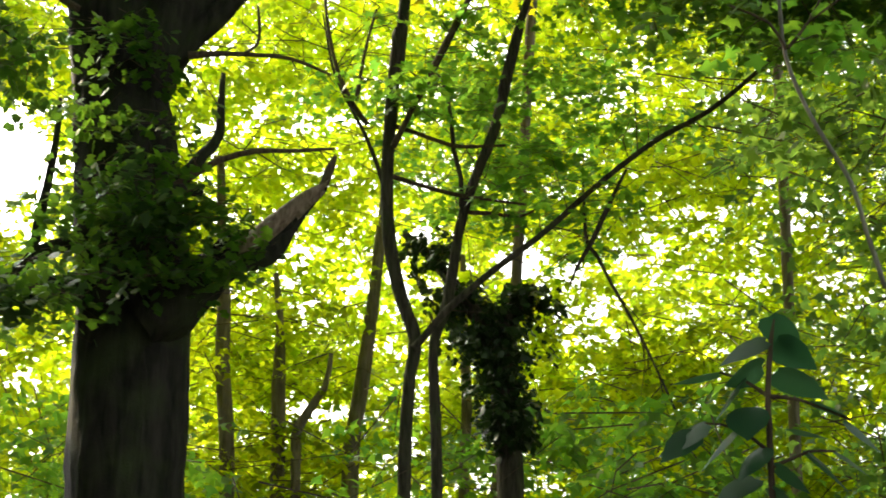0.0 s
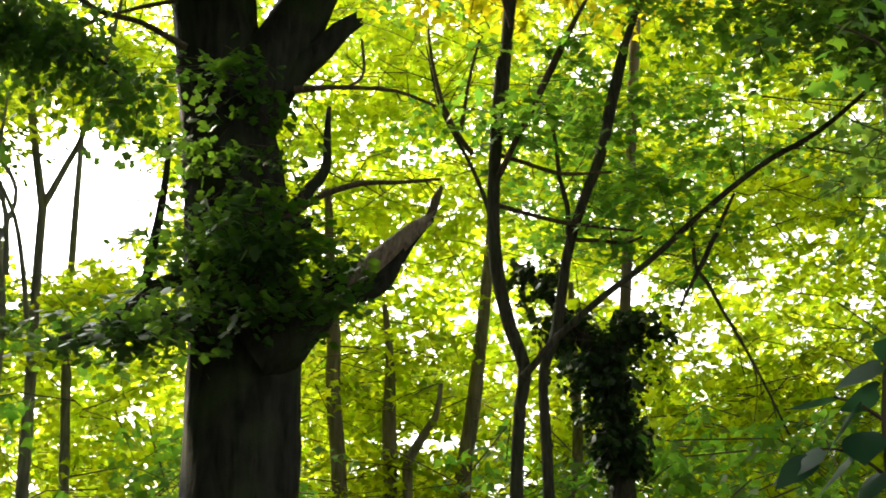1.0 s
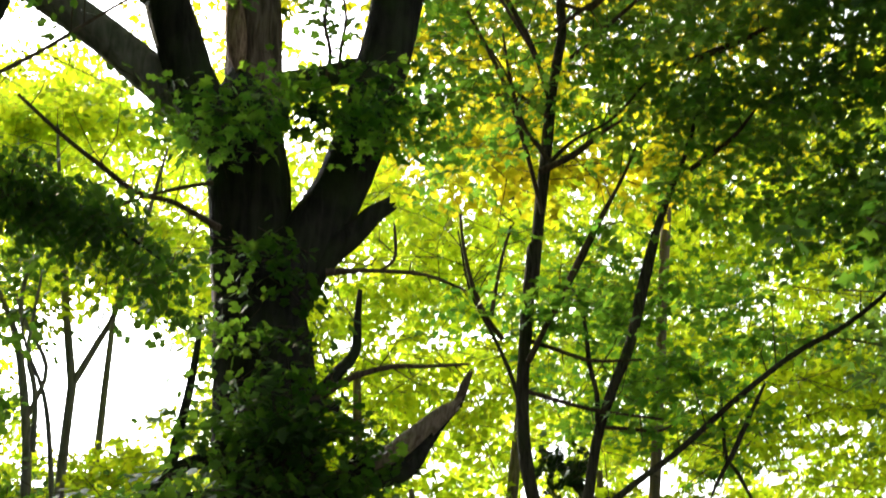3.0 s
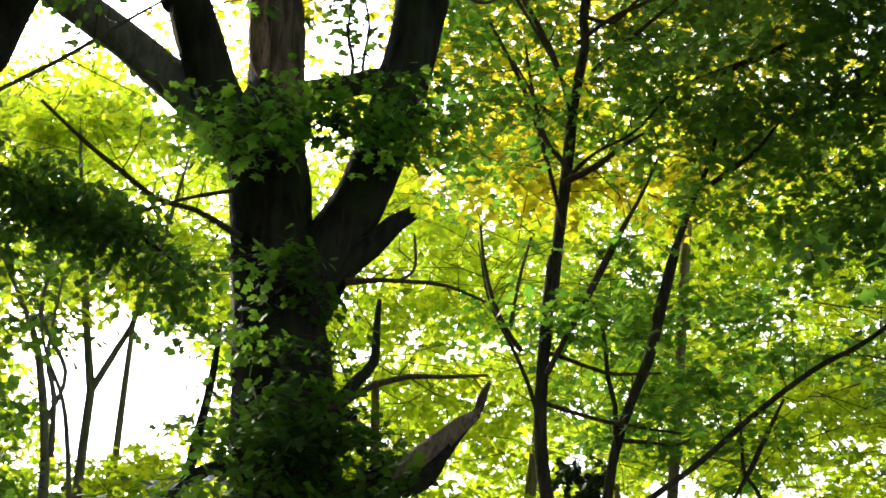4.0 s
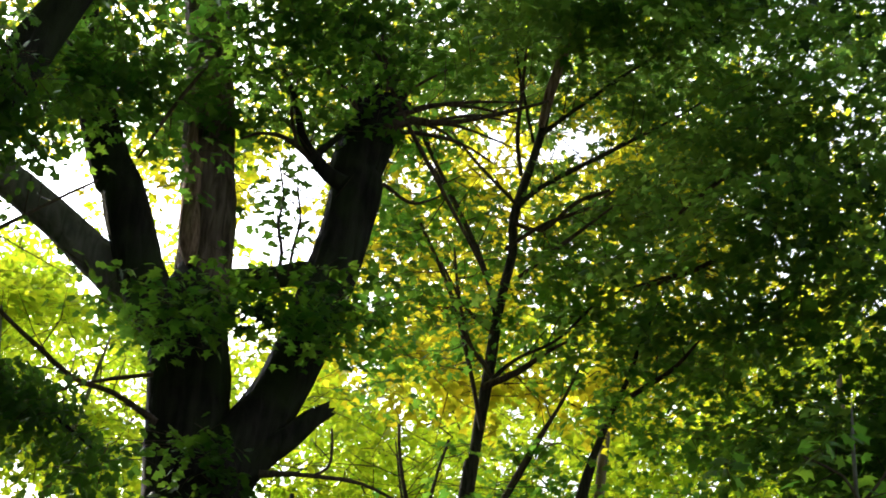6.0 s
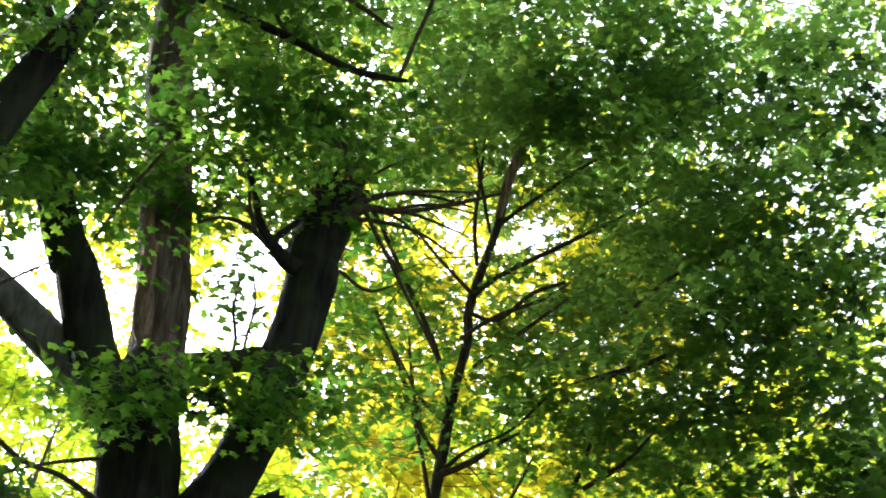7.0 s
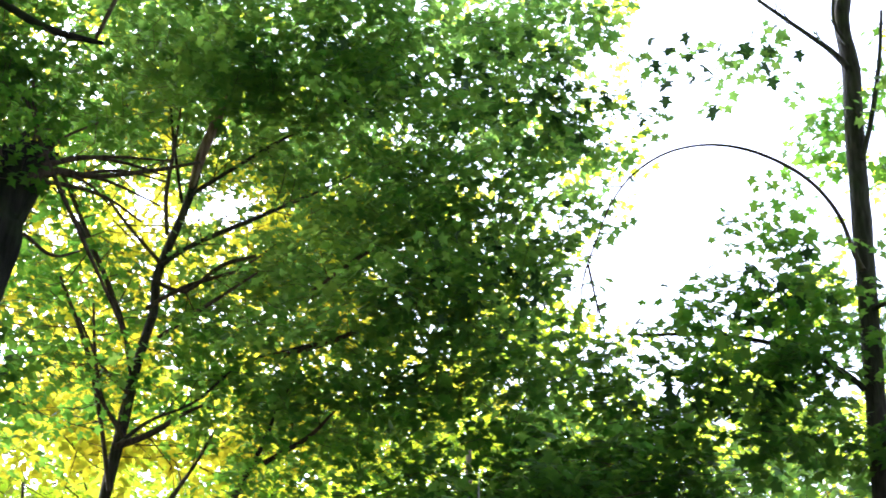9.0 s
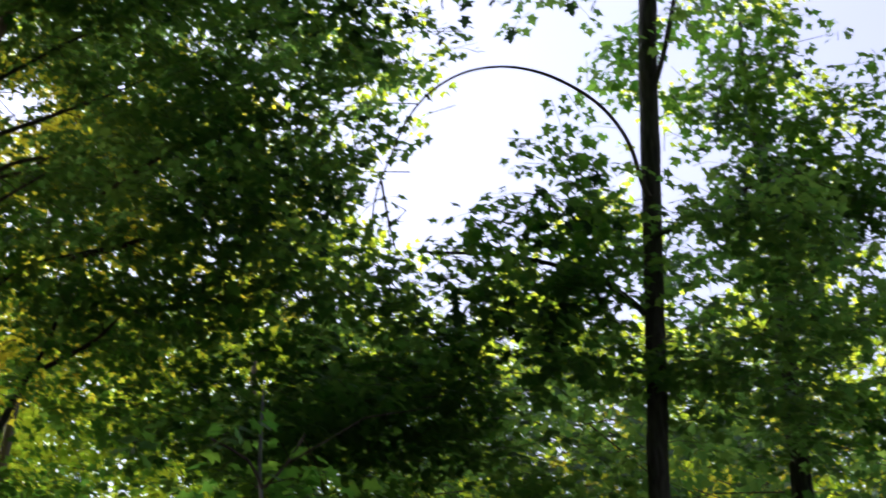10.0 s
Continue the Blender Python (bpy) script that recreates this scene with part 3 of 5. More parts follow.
limb("stem", twin, [(0.66, 15.49, -0.15, 0.074), (0.66, 15.49, 1.55, 0.063), (0.66, 15.49, 3.45, 0.058), (0.70, 15.48, 4.27, 0.058), (0.75, 15.48, 4.61, 0.066), (0.62, 15.49, 5.00, 0.062), (0.51, 15.49, 5.49, 0.063), (0.47, 15.49, 6.09, 0.063), (0.51, 15.49, 6.92, 0.060), (0.57, 15.49, 7.66, 0.057), (0.56, 15.49, 7.14, 0.056), (0.62, 15.49, 7.90, 0.057), (0.68, 15.49, 8.50, 0.058), (0.75, 15.48, 9.30, 0.050), (0.85, 15.48, 9.93, 0.046), (0.84, 15.48, 10.34, 0.051), (0.97, 15.47, 10.91, 0.047), (1.08, 15.46, 11.40, 0.043), (1.20, 15.45, 12.15, 0.030), (1.22, 15.45, 12.49, 0.020), (1.32, 15.45, 13.29, 0.003)], BARK_MAPLE, 16, 0.12, rough=0.07, knots=0.1)
limb("stem", twin, [(1.01, 15.72, -0.15, 0.066), (0.98, 15.69, 1.56, 0.057), (0.96, 15.67, 3.47, 0.051), (0.94, 15.67, 4.09, 0.051), (0.93, 15.67, 4.62, 0.048), (1.05, 15.66, 4.99, 0.052), (1.17, 15.66, 5.75, 0.049), (1.32, 15.64, 6.24, 0.049), (1.49, 15.63, 6.68, 0.050), (1.63, 15.61, 7.25, 0.047), (1.76, 15.60, 7.82, 0.043), (1.56, 15.62, 7.05, 0.043), (1.70, 15.61, 7.63, 0.040), (1.87, 15.59, 8.15, 0.033), (2.06, 15.56, 8.63, 0.025), (2.21, 15.54, 9.12, 0.019), (2.51, 15.54, 9.92, 0.002)], BARK_MAPLE, 16, 0.12, rough=0.07, knots=0.1)
limb("diagonal_branch", twin, [(0.72, 15.38, 4.52, 0.035), (0.85, 15.38, 4.66, 0.035), (1.03, 15.37, 4.88, 0.035), (1.43, 15.33, 5.23, 0.032), (1.90, 15.28, 5.59, 0.029), (2.39, 15.21, 6.03, 0.026), (2.94, 15.12, 6.46, 0.026), (3.46, 15.01, 6.75, 0.023), (4.03, 14.86, 7.23, 0.020), (4.40, 14.76, 7.65, 0.014), (4.71, 14.66, 8.07, 0.007)], BARK_MAPLE, 12, 0.12, rough=0.07)
limb("branch", twin, [(2.71, 15.36, 6.25, 0.012), (2.59, 15.38, 6.01, 0.020), (2.48, 15.40, 5.77, 0.024), (2.38, 15.42, 5.56, 0.024), (2.25, 15.44, 5.33, 0.016), (2.16, 15.45, 5.12, 0.007)], BARK_MAPLE, 8, 0.12)
limb("branch", twin, [(2.37, 15.82, 6.25, 0.012), (2.38, 15.82, 5.86, 0.017), (2.40, 15.82, 5.65, 0.020), (2.50, 15.80, 5.50, 0.020), (2.62, 15.78, 5.24, 0.017), (2.78, 15.76, 4.94, 0.016), (2.99, 15.72, 4.48, 0.012), (3.25, 15.67, 3.85, 0.012)], BARK_MAPLE, 8, 0.12)
limb("branch", twin, [(0.46, 15.49, 5.98, 0.024), (0.38, 15.50, 6.28, 0.022), (0.23, 15.50, 6.64, 0.019), (0.09, 15.50, 6.90, 0.014), (-0.05, 15.50, 7.21, 0.012), (-0.16, 15.50, 7.78, 0.007)], BARK_MAPLE, 10, 0.12)
limb("branch", twin, [(0.52, 15.39, 6.47, 0.016), (0.72, 15.38, 6.83, 0.020), (0.94, 15.37, 7.27, 0.020), (1.16, 15.36, 7.73, 0.017), (1.36, 15.34, 8.18, 0.012)], BARK_MAPLE, 8, 0.12)
limb("branch", twin, [(1.17, 15.56, 5.91, 0.024), (1.17, 15.56, 6.19, 0.024), (1.10, 15.56, 6.47, 0.024), (1.08, 15.56, 6.75, 0.020), (1.02, 15.57, 7.09, 0.017), (0.95, 15.57, 7.23, 0.012)], BARK_MAPLE, 8, 0.12)
limb("branch", twin, [(0.49, 15.49, 6.68, 0.027), (0.74, 15.48, 6.60, 0.021), (1.07, 15.46, 6.48, 0.021), (1.32, 15.44, 6.47, 0.016), (1.58, 15.42, 6.48, 0.011)], BARK_TWIG, 8, 0.12)
limb("branch", twin, [(0.52, 15.49, 6.17, 0.026), (0.78, 15.48, 6.09, 0.021), (1.11, 15.46, 6.00, 0.021), (1.36, 15.44, 5.96, 0.016), (1.77, 15.40, 5.90, 0.011)], BARK_TWIG, 8, 0.12)
limb("branch", twin, [(1.24, 15.65, 5.88, 0.021), (1.47, 15.63, 5.87, 0.021), (1.72, 15.61, 5.84, 0.016), (1.87, 15.59, 5.90, 0.011)], BARK_TWIG, 8, 0.12)
limb("branch", twin, [(0.88, 15.37, 10.43, 0.031), (1.09, 15.36, 10.65, 0.026), (1.43, 15.33, 10.89, 0.026), (1.94, 15.28, 11.22, 0.022), (2.54, 15.19, 11.61, 0.013), (3.15, 15.07, 12.07, 0.009)], BARK_MAPLE, 8, 0.1)
limb("branch", twin, [(0.67, 15.39, 8.38, 0.026), (0.79, 15.38, 8.54, 0.023), (0.97, 15.37, 8.71, 0.017), (1.34, 15.34, 8.93, 0.015), (1.76, 15.30, 9.39, 0.015), (2.20, 15.24, 9.59, 0.015), (2.69, 15.16, 9.78, 0.012), (3.18, 15.07, 10.01, 0.009), (3.52, 14.99, 10.27, 0.006)], BARK_MAPLE, 8, 0.1)
limb("branch", twin, [(1.04, 15.36, 11.27, 0.027), (1.38, 15.34, 11.60, 0.022), (1.89, 15.28, 12.06, 0.018), (2.36, 15.22, 12.45, 0.014), (2.83, 15.14, 12.96, 0.010)], BARK_MAPLE, 8, 0.1)
limb("branch", twin, [(0.70, 15.38, 9.17, 0.017), (0.53, 15.39, 9.79, 0.022), (0.21, 15.40, 10.41, 0.022), (-0.07, 15.40, 10.84, 0.018), (-0.32, 15.40, 11.15, 0.013)], BARK_MAPLE, 8, 0.1)
limb("branch", twin, [(0.99, 15.37, 11.20, 0.018), (0.85, 15.38, 11.83, 0.018), (0.74, 15.38, 12.40, 0.014)], BARK_MAPLE, 8, 0.1)
limb("branch", twin, [(0.84, 15.38, 10.22, 0.023), (1.13, 15.36, 10.15, 0.023), (1.46, 15.33, 10.49, 0.023), (1.80, 15.29, 10.65, 0.018)], BARK_TWIG, 8, 0.1)
limb("branch", twin, [(0.65, 15.39, 7.92, 0.022), (0.48, 15.39, 8.63, 0.022), (0.25, 15.40, 9.37, 0.023), (-0.11, 15.40, 10.13, 0.017)], BARK_TWIG, 8, 0.1)
limb("branch", twin, [(0.52, 15.29, 6.40, 0.031), (0.78, 15.28, 6.96, 0.027), (1.13, 15.26, 7.70, 0.027), (1.40, 15.24, 8.22, 0.016), (1.57, 15.22, 8.63, 0.011)], BARK_TWIG, 8, 0.1)
limb("branch", twin, [(0.28, 15.40, 6.65, 0.027), (0.12, 15.40, 6.87, 0.027), (-0.02, 15.40, 7.21, 0.021), (-0.11, 15.40, 7.62, 0.016), (-0.14, 15.40, 7.91, 0.011)], BARK_TWIG, 8, 0.1)
limb("branch", twin, [(0.17, 15.40, 6.88, 0.021), (0.25, 15.40, 7.39, 0.016), (0.35, 15.40, 7.80, 0.011)], BARK_TWIG, 8, 0.1)
limb("branch", twin, [(2.08, 15.36, 8.40, 0.027), (2.32, 15.32, 8.57, 0.027), (2.52, 15.29, 8.74, 0.022), (2.74, 15.26, 9.03, 0.011)], BARK_TWIG, 8, 0.1)
limb("branch", twin, [(0.67, 15.29, 8.53, 0.022), (0.48, 15.29, 8.77, 0.022), (0.34, 15.30, 9.26, 0.017), (0.25, 15.30, 9.83, 0.011)], BARK_TWIG, 8, 0.1)
limb("branch", twin, [(0.58, 15.19, 9.50, 0.028), (0.33, 15.20, 10.08, 0.023), (-0.04, 15.20, 10.80, 0.023), (-0.34, 15.20, 11.41, 0.018)], BARK_TWIG, 8, 0.1)
limb("branch", twin, [(0.70, 15.18, 8.40, 0.022), (0.41, 15.19, 8.82, 0.016), (0.24, 15.20, 9.25, 0.011)], BARK_TWIG, 8, 0.1)
limb("branch", twin, [(0.62, 15.19, 8.28, 0.038), (0.95, 15.17, 8.46, 0.033), (1.22, 15.15, 8.69, 0.022), (1.49, 15.13, 8.86, 0.011)], BARK_TWIG, 8, 0.1)
limb("branch", twin, [(0.91, 15.17, 9.49, 0.022), (1.36, 15.14, 9.92, 0.022), (1.81, 15.09, 10.34, 0.011)], BARK_TWIG, 8, 0.1)
limb("branch", twin, [(0.87, 15.17, 10.67, 0.023), (0.81, 15.18, 11.14, 0.024), (0.83, 15.18, 11.71, 0.018), (0.85, 15.18, 12.30, 0.012)], BARK_TWIG, 8, 0.1)
limb("branch", twin, [(0.84, 15.18, 10.33, 0.023), (0.43, 15.19, 10.76, 0.017), (-0.03, 15.20, 11.33, 0.012)], BARK_TWIG, 8, 0.1)
limb("branch", twin, [(0.76, 15.18, 9.80, 0.023), (1.11, 15.16, 10.09, 0.023), (1.56, 15.12, 10.32, 0.017), (1.83, 15.09, 10.54, 0.012)], BARK_TWIG, 8, 0.1)
limb("branch", twin, [(0.70, 15.18, 8.85, 0.022), (0.40, 15.19, 9.13, 0.017), (0.13, 15.20, 9.60, 0.011)], BARK_TWIG, 8, 0.1)
limb("branch", twin, [(2.03, 14.96, 9.34, 0.022), (2.52, 14.89, 9.54, 0.028), (2.89, 14.82, 9.74, 0.022), (3.16, 14.77, 9.87, 0.011)], BARK_TWIG, 8, 0.1)
limb("branch", twin, [(2.34, 14.92, 10.11, 0.017), (2.83, 14.83, 10.58, 0.023), (3.38, 14.72, 10.99, 0.017)], BARK_TWIG, 8, 0.1)
# pale limb laid before the stem; paints the sun on it
limb("bare_shoot", twin, [(1.04, 15.06, 11.21, 0.035), (1.11, 15.06, 11.60, 0.053), (1.21, 15.05, 12.00, 0.054), (1.32, 15.04, 12.38, 0.036)], BARK_RED, 10, 0.08, "pale reddish overlay standing for sunlight on the upper stem", rough=0.15)
crown(twin, [
        (1.96, 16.30, 7.33, 1.41, 1.00, 1.03, 127),
        (3.06, 14.69, 7.24, 1.16, 1.00, 0.74, 74),
        (1.92, 15.38, 5.94, 1.16, 1.00, 0.69, 38),
        (0.36, 15.60, 6.84, 0.70, 0.80, 0.81, 33),
        (-0.13, 15.00, 8.73, 0.65, 0.80, 0.38, 33),
        (1.97, 16.50, 7.08, 1.36, 1.20, 1.05, 111),
        (1.07, 15.16, 9.27, 0.89, 0.90, 0.84, 58),
        (2.62, 14.77, 8.70, 0.98, 1.20, 1.20, 79),
        (-0.45, 15.29, 10.73, 0.64, 0.80, 0.76, 47),
        (0.65, 15.59, 9.64, 0.75, 0.80, 1.04, 52)], LEAF_MAPLE, 21, 0.11)
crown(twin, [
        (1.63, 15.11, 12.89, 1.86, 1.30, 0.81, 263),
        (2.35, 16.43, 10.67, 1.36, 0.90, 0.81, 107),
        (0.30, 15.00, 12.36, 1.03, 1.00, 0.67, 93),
        (0.74, 14.98, 14.47, 3.89, 2.00, 0.84, 638)], LEAF_SHADED, 22, 0.115)
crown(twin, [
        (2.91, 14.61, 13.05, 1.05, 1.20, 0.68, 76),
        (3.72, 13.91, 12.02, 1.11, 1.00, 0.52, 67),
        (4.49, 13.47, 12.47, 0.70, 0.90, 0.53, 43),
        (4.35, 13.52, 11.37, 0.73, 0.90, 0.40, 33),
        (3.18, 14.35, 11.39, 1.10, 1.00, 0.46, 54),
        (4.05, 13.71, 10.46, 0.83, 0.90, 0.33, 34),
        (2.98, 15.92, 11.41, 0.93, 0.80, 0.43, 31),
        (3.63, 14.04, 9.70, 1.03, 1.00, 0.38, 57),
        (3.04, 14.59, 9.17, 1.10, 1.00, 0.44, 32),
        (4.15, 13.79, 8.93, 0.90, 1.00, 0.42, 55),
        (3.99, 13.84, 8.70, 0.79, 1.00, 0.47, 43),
        (3.23, 16.08, 9.12, 1.30, 1.00, 0.47, 29)], LEAF_SHADED, 23, 0.115)
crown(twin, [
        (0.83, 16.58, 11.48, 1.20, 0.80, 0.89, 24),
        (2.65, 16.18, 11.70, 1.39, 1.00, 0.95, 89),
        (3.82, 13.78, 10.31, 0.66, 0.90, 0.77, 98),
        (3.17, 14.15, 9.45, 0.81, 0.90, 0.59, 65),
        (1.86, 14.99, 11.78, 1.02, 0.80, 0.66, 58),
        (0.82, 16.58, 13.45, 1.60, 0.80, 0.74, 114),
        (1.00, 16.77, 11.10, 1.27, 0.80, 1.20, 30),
        (2.69, 14.35, 10.67, 0.90, 1.00, 0.68, 59)], LEAF_SHADED, 24, 0.115)

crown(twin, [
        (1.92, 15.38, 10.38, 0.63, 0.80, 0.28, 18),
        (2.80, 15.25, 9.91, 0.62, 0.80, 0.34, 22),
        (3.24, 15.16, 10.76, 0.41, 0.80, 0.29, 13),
        (2.21, 15.34, 9.21, 0.66, 0.80, 0.33, 15)], LEAF_SHADED, 25, 0.115)
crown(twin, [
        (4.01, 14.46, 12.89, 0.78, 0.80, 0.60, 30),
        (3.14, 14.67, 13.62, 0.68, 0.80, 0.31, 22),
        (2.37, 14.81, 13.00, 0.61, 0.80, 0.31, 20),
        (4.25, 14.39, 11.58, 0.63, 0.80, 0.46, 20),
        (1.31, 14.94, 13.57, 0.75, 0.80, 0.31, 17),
        (4.47, 14.32, 10.43, 0.33, 0.80, 0.44, 13)], LEAF_SHADED, 26, 0.12)

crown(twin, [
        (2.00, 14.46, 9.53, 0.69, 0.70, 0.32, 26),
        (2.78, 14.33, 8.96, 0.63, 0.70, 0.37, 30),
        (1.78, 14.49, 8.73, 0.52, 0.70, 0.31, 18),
        (3.26, 14.23, 9.49, 0.43, 0.70, 0.32, 16)], LEAF_SHADED, 27, 0.115)

# ---- the ivy-clad tree ----
ivy = thing("ivy_tree", "dead leaning trunk wrapped in dark ivy", "tree")
limb("trunk", ivy, [(1.81, 16.41, -0.15, 0.157), (1.75, 16.41, 1.60, 0.140), (1.71, 16.41, 3.56, 0.131), (1.67, 16.42, 4.21, 0.131), (1.61, 16.42, 4.70, 0.132), (1.46, 16.44, 4.96, 0.094), (1.19, 16.46, 5.33, 0.067), (0.92, 16.47, 5.67, 0.050), (0.68, 16.49, 5.88, 0.034)], BARK_MAPLE, 16, 0.12, rough=0.12)
limb("branch", ivy, [(1.59, 16.42, 4.76, 0.110), (1.76, 16.41, 5.15, 0.083), (1.96, 16.38, 5.34, 0.044)], BARK_MAPLE, 12, 0.12, rough=0.12)
crown(ivy, [
        (1.71, 16.31, 3.87, 0.13, 0.20, 0.49, 94),
        (1.65, 16.32, 4.41, 0.13, 0.20, 0.33, 63),
        (1.58, 16.32, 4.85, 0.19, 0.20, 0.23, 54),
        (1.83, 16.30, 5.21, 0.21, 0.20, 0.14, 30),
        (1.24, 16.35, 5.22, 0.19, 0.15, 0.14, 24),
        (0.95, 16.37, 5.62, 0.21, 0.15, 0.13, 19)], LEAF_IVY, 31, 0.085, LOBED, 0.9, 0.5, 12, 0.18, "dark glossy ivy leaves")

# ---- the tree with the arching branch ----
arch = thing("maple_tree", "slim dark maple with a bare branch arching over", "tree")
limb("trunk", arch, [(6.99, 12.19, -0.15, 0.127), (6.93, 12.19, 3.01, 0.108), (6.89, 12.19, 6.69, 0.098), (6.91, 12.18, 7.42, 0.099), (6.93, 12.16, 8.40, 0.092), (6.96, 12.15, 9.32, 0.089), (6.98, 12.13, 10.24, 0.092), (7.01, 12.12, 11.20, 0.089), (7.04, 12.10, 11.88, 0.085), (7.01, 12.12, 12.47, 0.081), (7.06, 12.09, 13.19, 0.072), (7.06, 12.09, 16.19, 0.020)], BARK_MAPLE, 18, 0.1, rough=0.08, knots=0.1)
limb("arching_branch", arch, [(6.85, 11.98, 9.51, 0.029), (6.80, 12.01, 9.69, 0.024), (6.72, 12.05, 10.08, 0.021), (6.57, 12.13, 10.42, 0.018), (6.35, 12.25, 10.70, 0.017), (6.02, 12.42, 10.94, 0.015), (5.67, 12.58, 11.03, 0.012), (5.32, 12.73, 10.96, 0.012), (5.02, 12.85, 10.73, 0.011), (4.82, 12.93, 10.41, 0.009), (4.68, 12.98, 10.00, 0.009), (4.56, 13.02, 9.57, 0.008), (4.51, 13.04, 8.95, 0.006)], BARK_TWIG, 10, 0.06, "thin bare branch bent into an arch", rough=0.12)
limb("branch", arch, [(4.61, 13.01, 9.75, 0.013), (4.67, 12.99, 9.39, 0.010), (4.74, 12.96, 9.04, 0.008)], BARK_TWIG, 6, 0.08)
limb("branch", arch, [(6.99, 12.01, 10.75, 0.027), (7.10, 11.95, 11.19, 0.028), (7.22, 11.88, 11.84, 0.023), (7.29, 11.83, 12.46, 0.017)], BARK_MAPLE, 8, 0.08)
limb("branch", arch, [(6.96, 12.03, 11.84, 0.034), (6.84, 12.10, 12.07, 0.029), (6.67, 12.20, 12.30, 0.023), (6.26, 12.41, 12.81, 0.018)], BARK_MAPLE, 8, 0.08)
limb("branch", arch, [(6.98, 12.02, 12.11, 0.023), (6.89, 12.07, 12.41, 0.017), (6.92, 12.05, 12.83, 0.018)], BARK_MAPLE, 8, 0.08)
limb("branch", arch, [(6.81, 12.12, 8.38, 0.030), (6.70, 12.18, 8.53, 0.025), (6.45, 12.31, 8.75, 0.026), (6.07, 12.51, 8.93, 0.021), (5.62, 12.71, 9.03, 0.021), (5.01, 12.97, 9.06, 0.010)], BARK_MAPLE, 8, 0.08)
limb("branch", arch, [(6.91, 12.06, 9.15, 0.026), (7.24, 11.86, 9.30, 0.021), (7.69, 11.58, 9.60, 0.021), (8.08, 11.31, 9.72, 0.011)], BARK_MAPLE, 8, 0.08)
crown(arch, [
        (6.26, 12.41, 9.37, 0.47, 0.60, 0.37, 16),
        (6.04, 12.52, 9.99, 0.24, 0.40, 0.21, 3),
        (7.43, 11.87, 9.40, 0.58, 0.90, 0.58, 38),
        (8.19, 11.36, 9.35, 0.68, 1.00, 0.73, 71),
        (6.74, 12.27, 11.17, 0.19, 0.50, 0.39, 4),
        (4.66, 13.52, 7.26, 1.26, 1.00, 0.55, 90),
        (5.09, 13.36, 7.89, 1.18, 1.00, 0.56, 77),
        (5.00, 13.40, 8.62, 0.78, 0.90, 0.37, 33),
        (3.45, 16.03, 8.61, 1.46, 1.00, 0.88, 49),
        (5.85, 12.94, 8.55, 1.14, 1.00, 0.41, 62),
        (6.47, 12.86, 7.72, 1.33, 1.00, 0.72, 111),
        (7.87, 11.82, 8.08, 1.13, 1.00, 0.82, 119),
        (5.90, 12.25, 11.99, 0.73, 0.60, 0.28, 9)], LEAF_SHADED, 41, 0.125)

crown(arch, [
        (5.89, 12.26, 10.08, 0.16, 0.40, 0.10, 3),
        (6.09, 12.16, 9.80, 0.19, 0.40, 0.11, 5),
        (6.36, 12.02, 9.54, 0.21, 0.40, 0.15, 7),
        (5.64, 12.38, 9.31, 0.18, 0.40, 0.15, 6),
        (5.98, 12.21, 9.15, 0.31, 0.40, 0.15, 11),
        (6.34, 12.03, 9.02, 0.25, 0.40, 0.15, 10),
        (5.61, 12.39, 8.87, 0.30, 0.40, 0.13, 10),
        (6.15, 12.13, 8.68, 0.40, 0.40, 0.15, 14)], LEAF_MAPLE, 42, 0.12)

crown(arch, [
        (4.05, 14.03, 8.19, 0.68, 0.70, 0.26, 46),
        (4.56, 13.87, 7.59, 0.72, 0.70, 0.31, 56),
        (3.74, 14.11, 7.33, 0.66, 0.70, 0.30, 46),
        (5.33, 13.59, 8.00, 0.57, 0.70, 0.31, 34),
        (5.15, 13.66, 7.27, 0.66, 0.70, 0.25, 40),
        (3.22, 14.24, 7.85, 0.56, 0.70, 0.31, 26)], LEAF_OLD, 45, 0.12)

# ---- the maple behind the arching branch ----
behind = thing("maple_tree", "full green maple standing against the pale sky", "tree")
limb("trunk", behind, [(9.27, 13.30, -0.15, 0.15), (9.17, 13.30, 4.00, 0.12), (9.07, 13.30, 8.44, 0.101), (9.07, 13.30, 9.70, 0.087), (9.01, 13.34, 11.20, 0.066), (8.94, 13.39, 12.45, 0.037), (8.96, 13.38, 13.13, 0.019)], BARK_MAPLE, 12, 0.2, rough=0.08)
limb("branch", behind, [(9.03, 13.21, 9.26, 0.029), (9.30, 13.02, 9.74, 0.023), (9.69, 12.73, 10.07, 0.012)], BARK_TWIG, 8, 0.12)
limb("branch", behind, [(9.01, 13.22, 10.18, 0.029), (8.80, 13.36, 10.74, 0.024), (8.53, 13.54, 11.06, 0.012)], BARK_TWIG, 8, 0.12)
limb("branch", behind, [(9.00, 13.23, 10.44, 0.029), (9.31, 13.01, 11.01, 0.024), (9.65, 12.76, 11.23, 0.012)], BARK_TWIG, 8, 0.12)
limb("branch", behind, [(8.94, 13.27, 11.35, 0.024), (8.73, 13.41, 11.89, 0.018), (8.55, 13.52, 12.36, 0.009)], BARK_TWIG, 8, 0.12)
limb("branch", behind, [(8.90, 13.29, 11.86, 0.024), (9.16, 13.12, 12.33, 0.019), (9.34, 12.99, 12.67, 0.009)], BARK_TWIG, 8, 0.12)
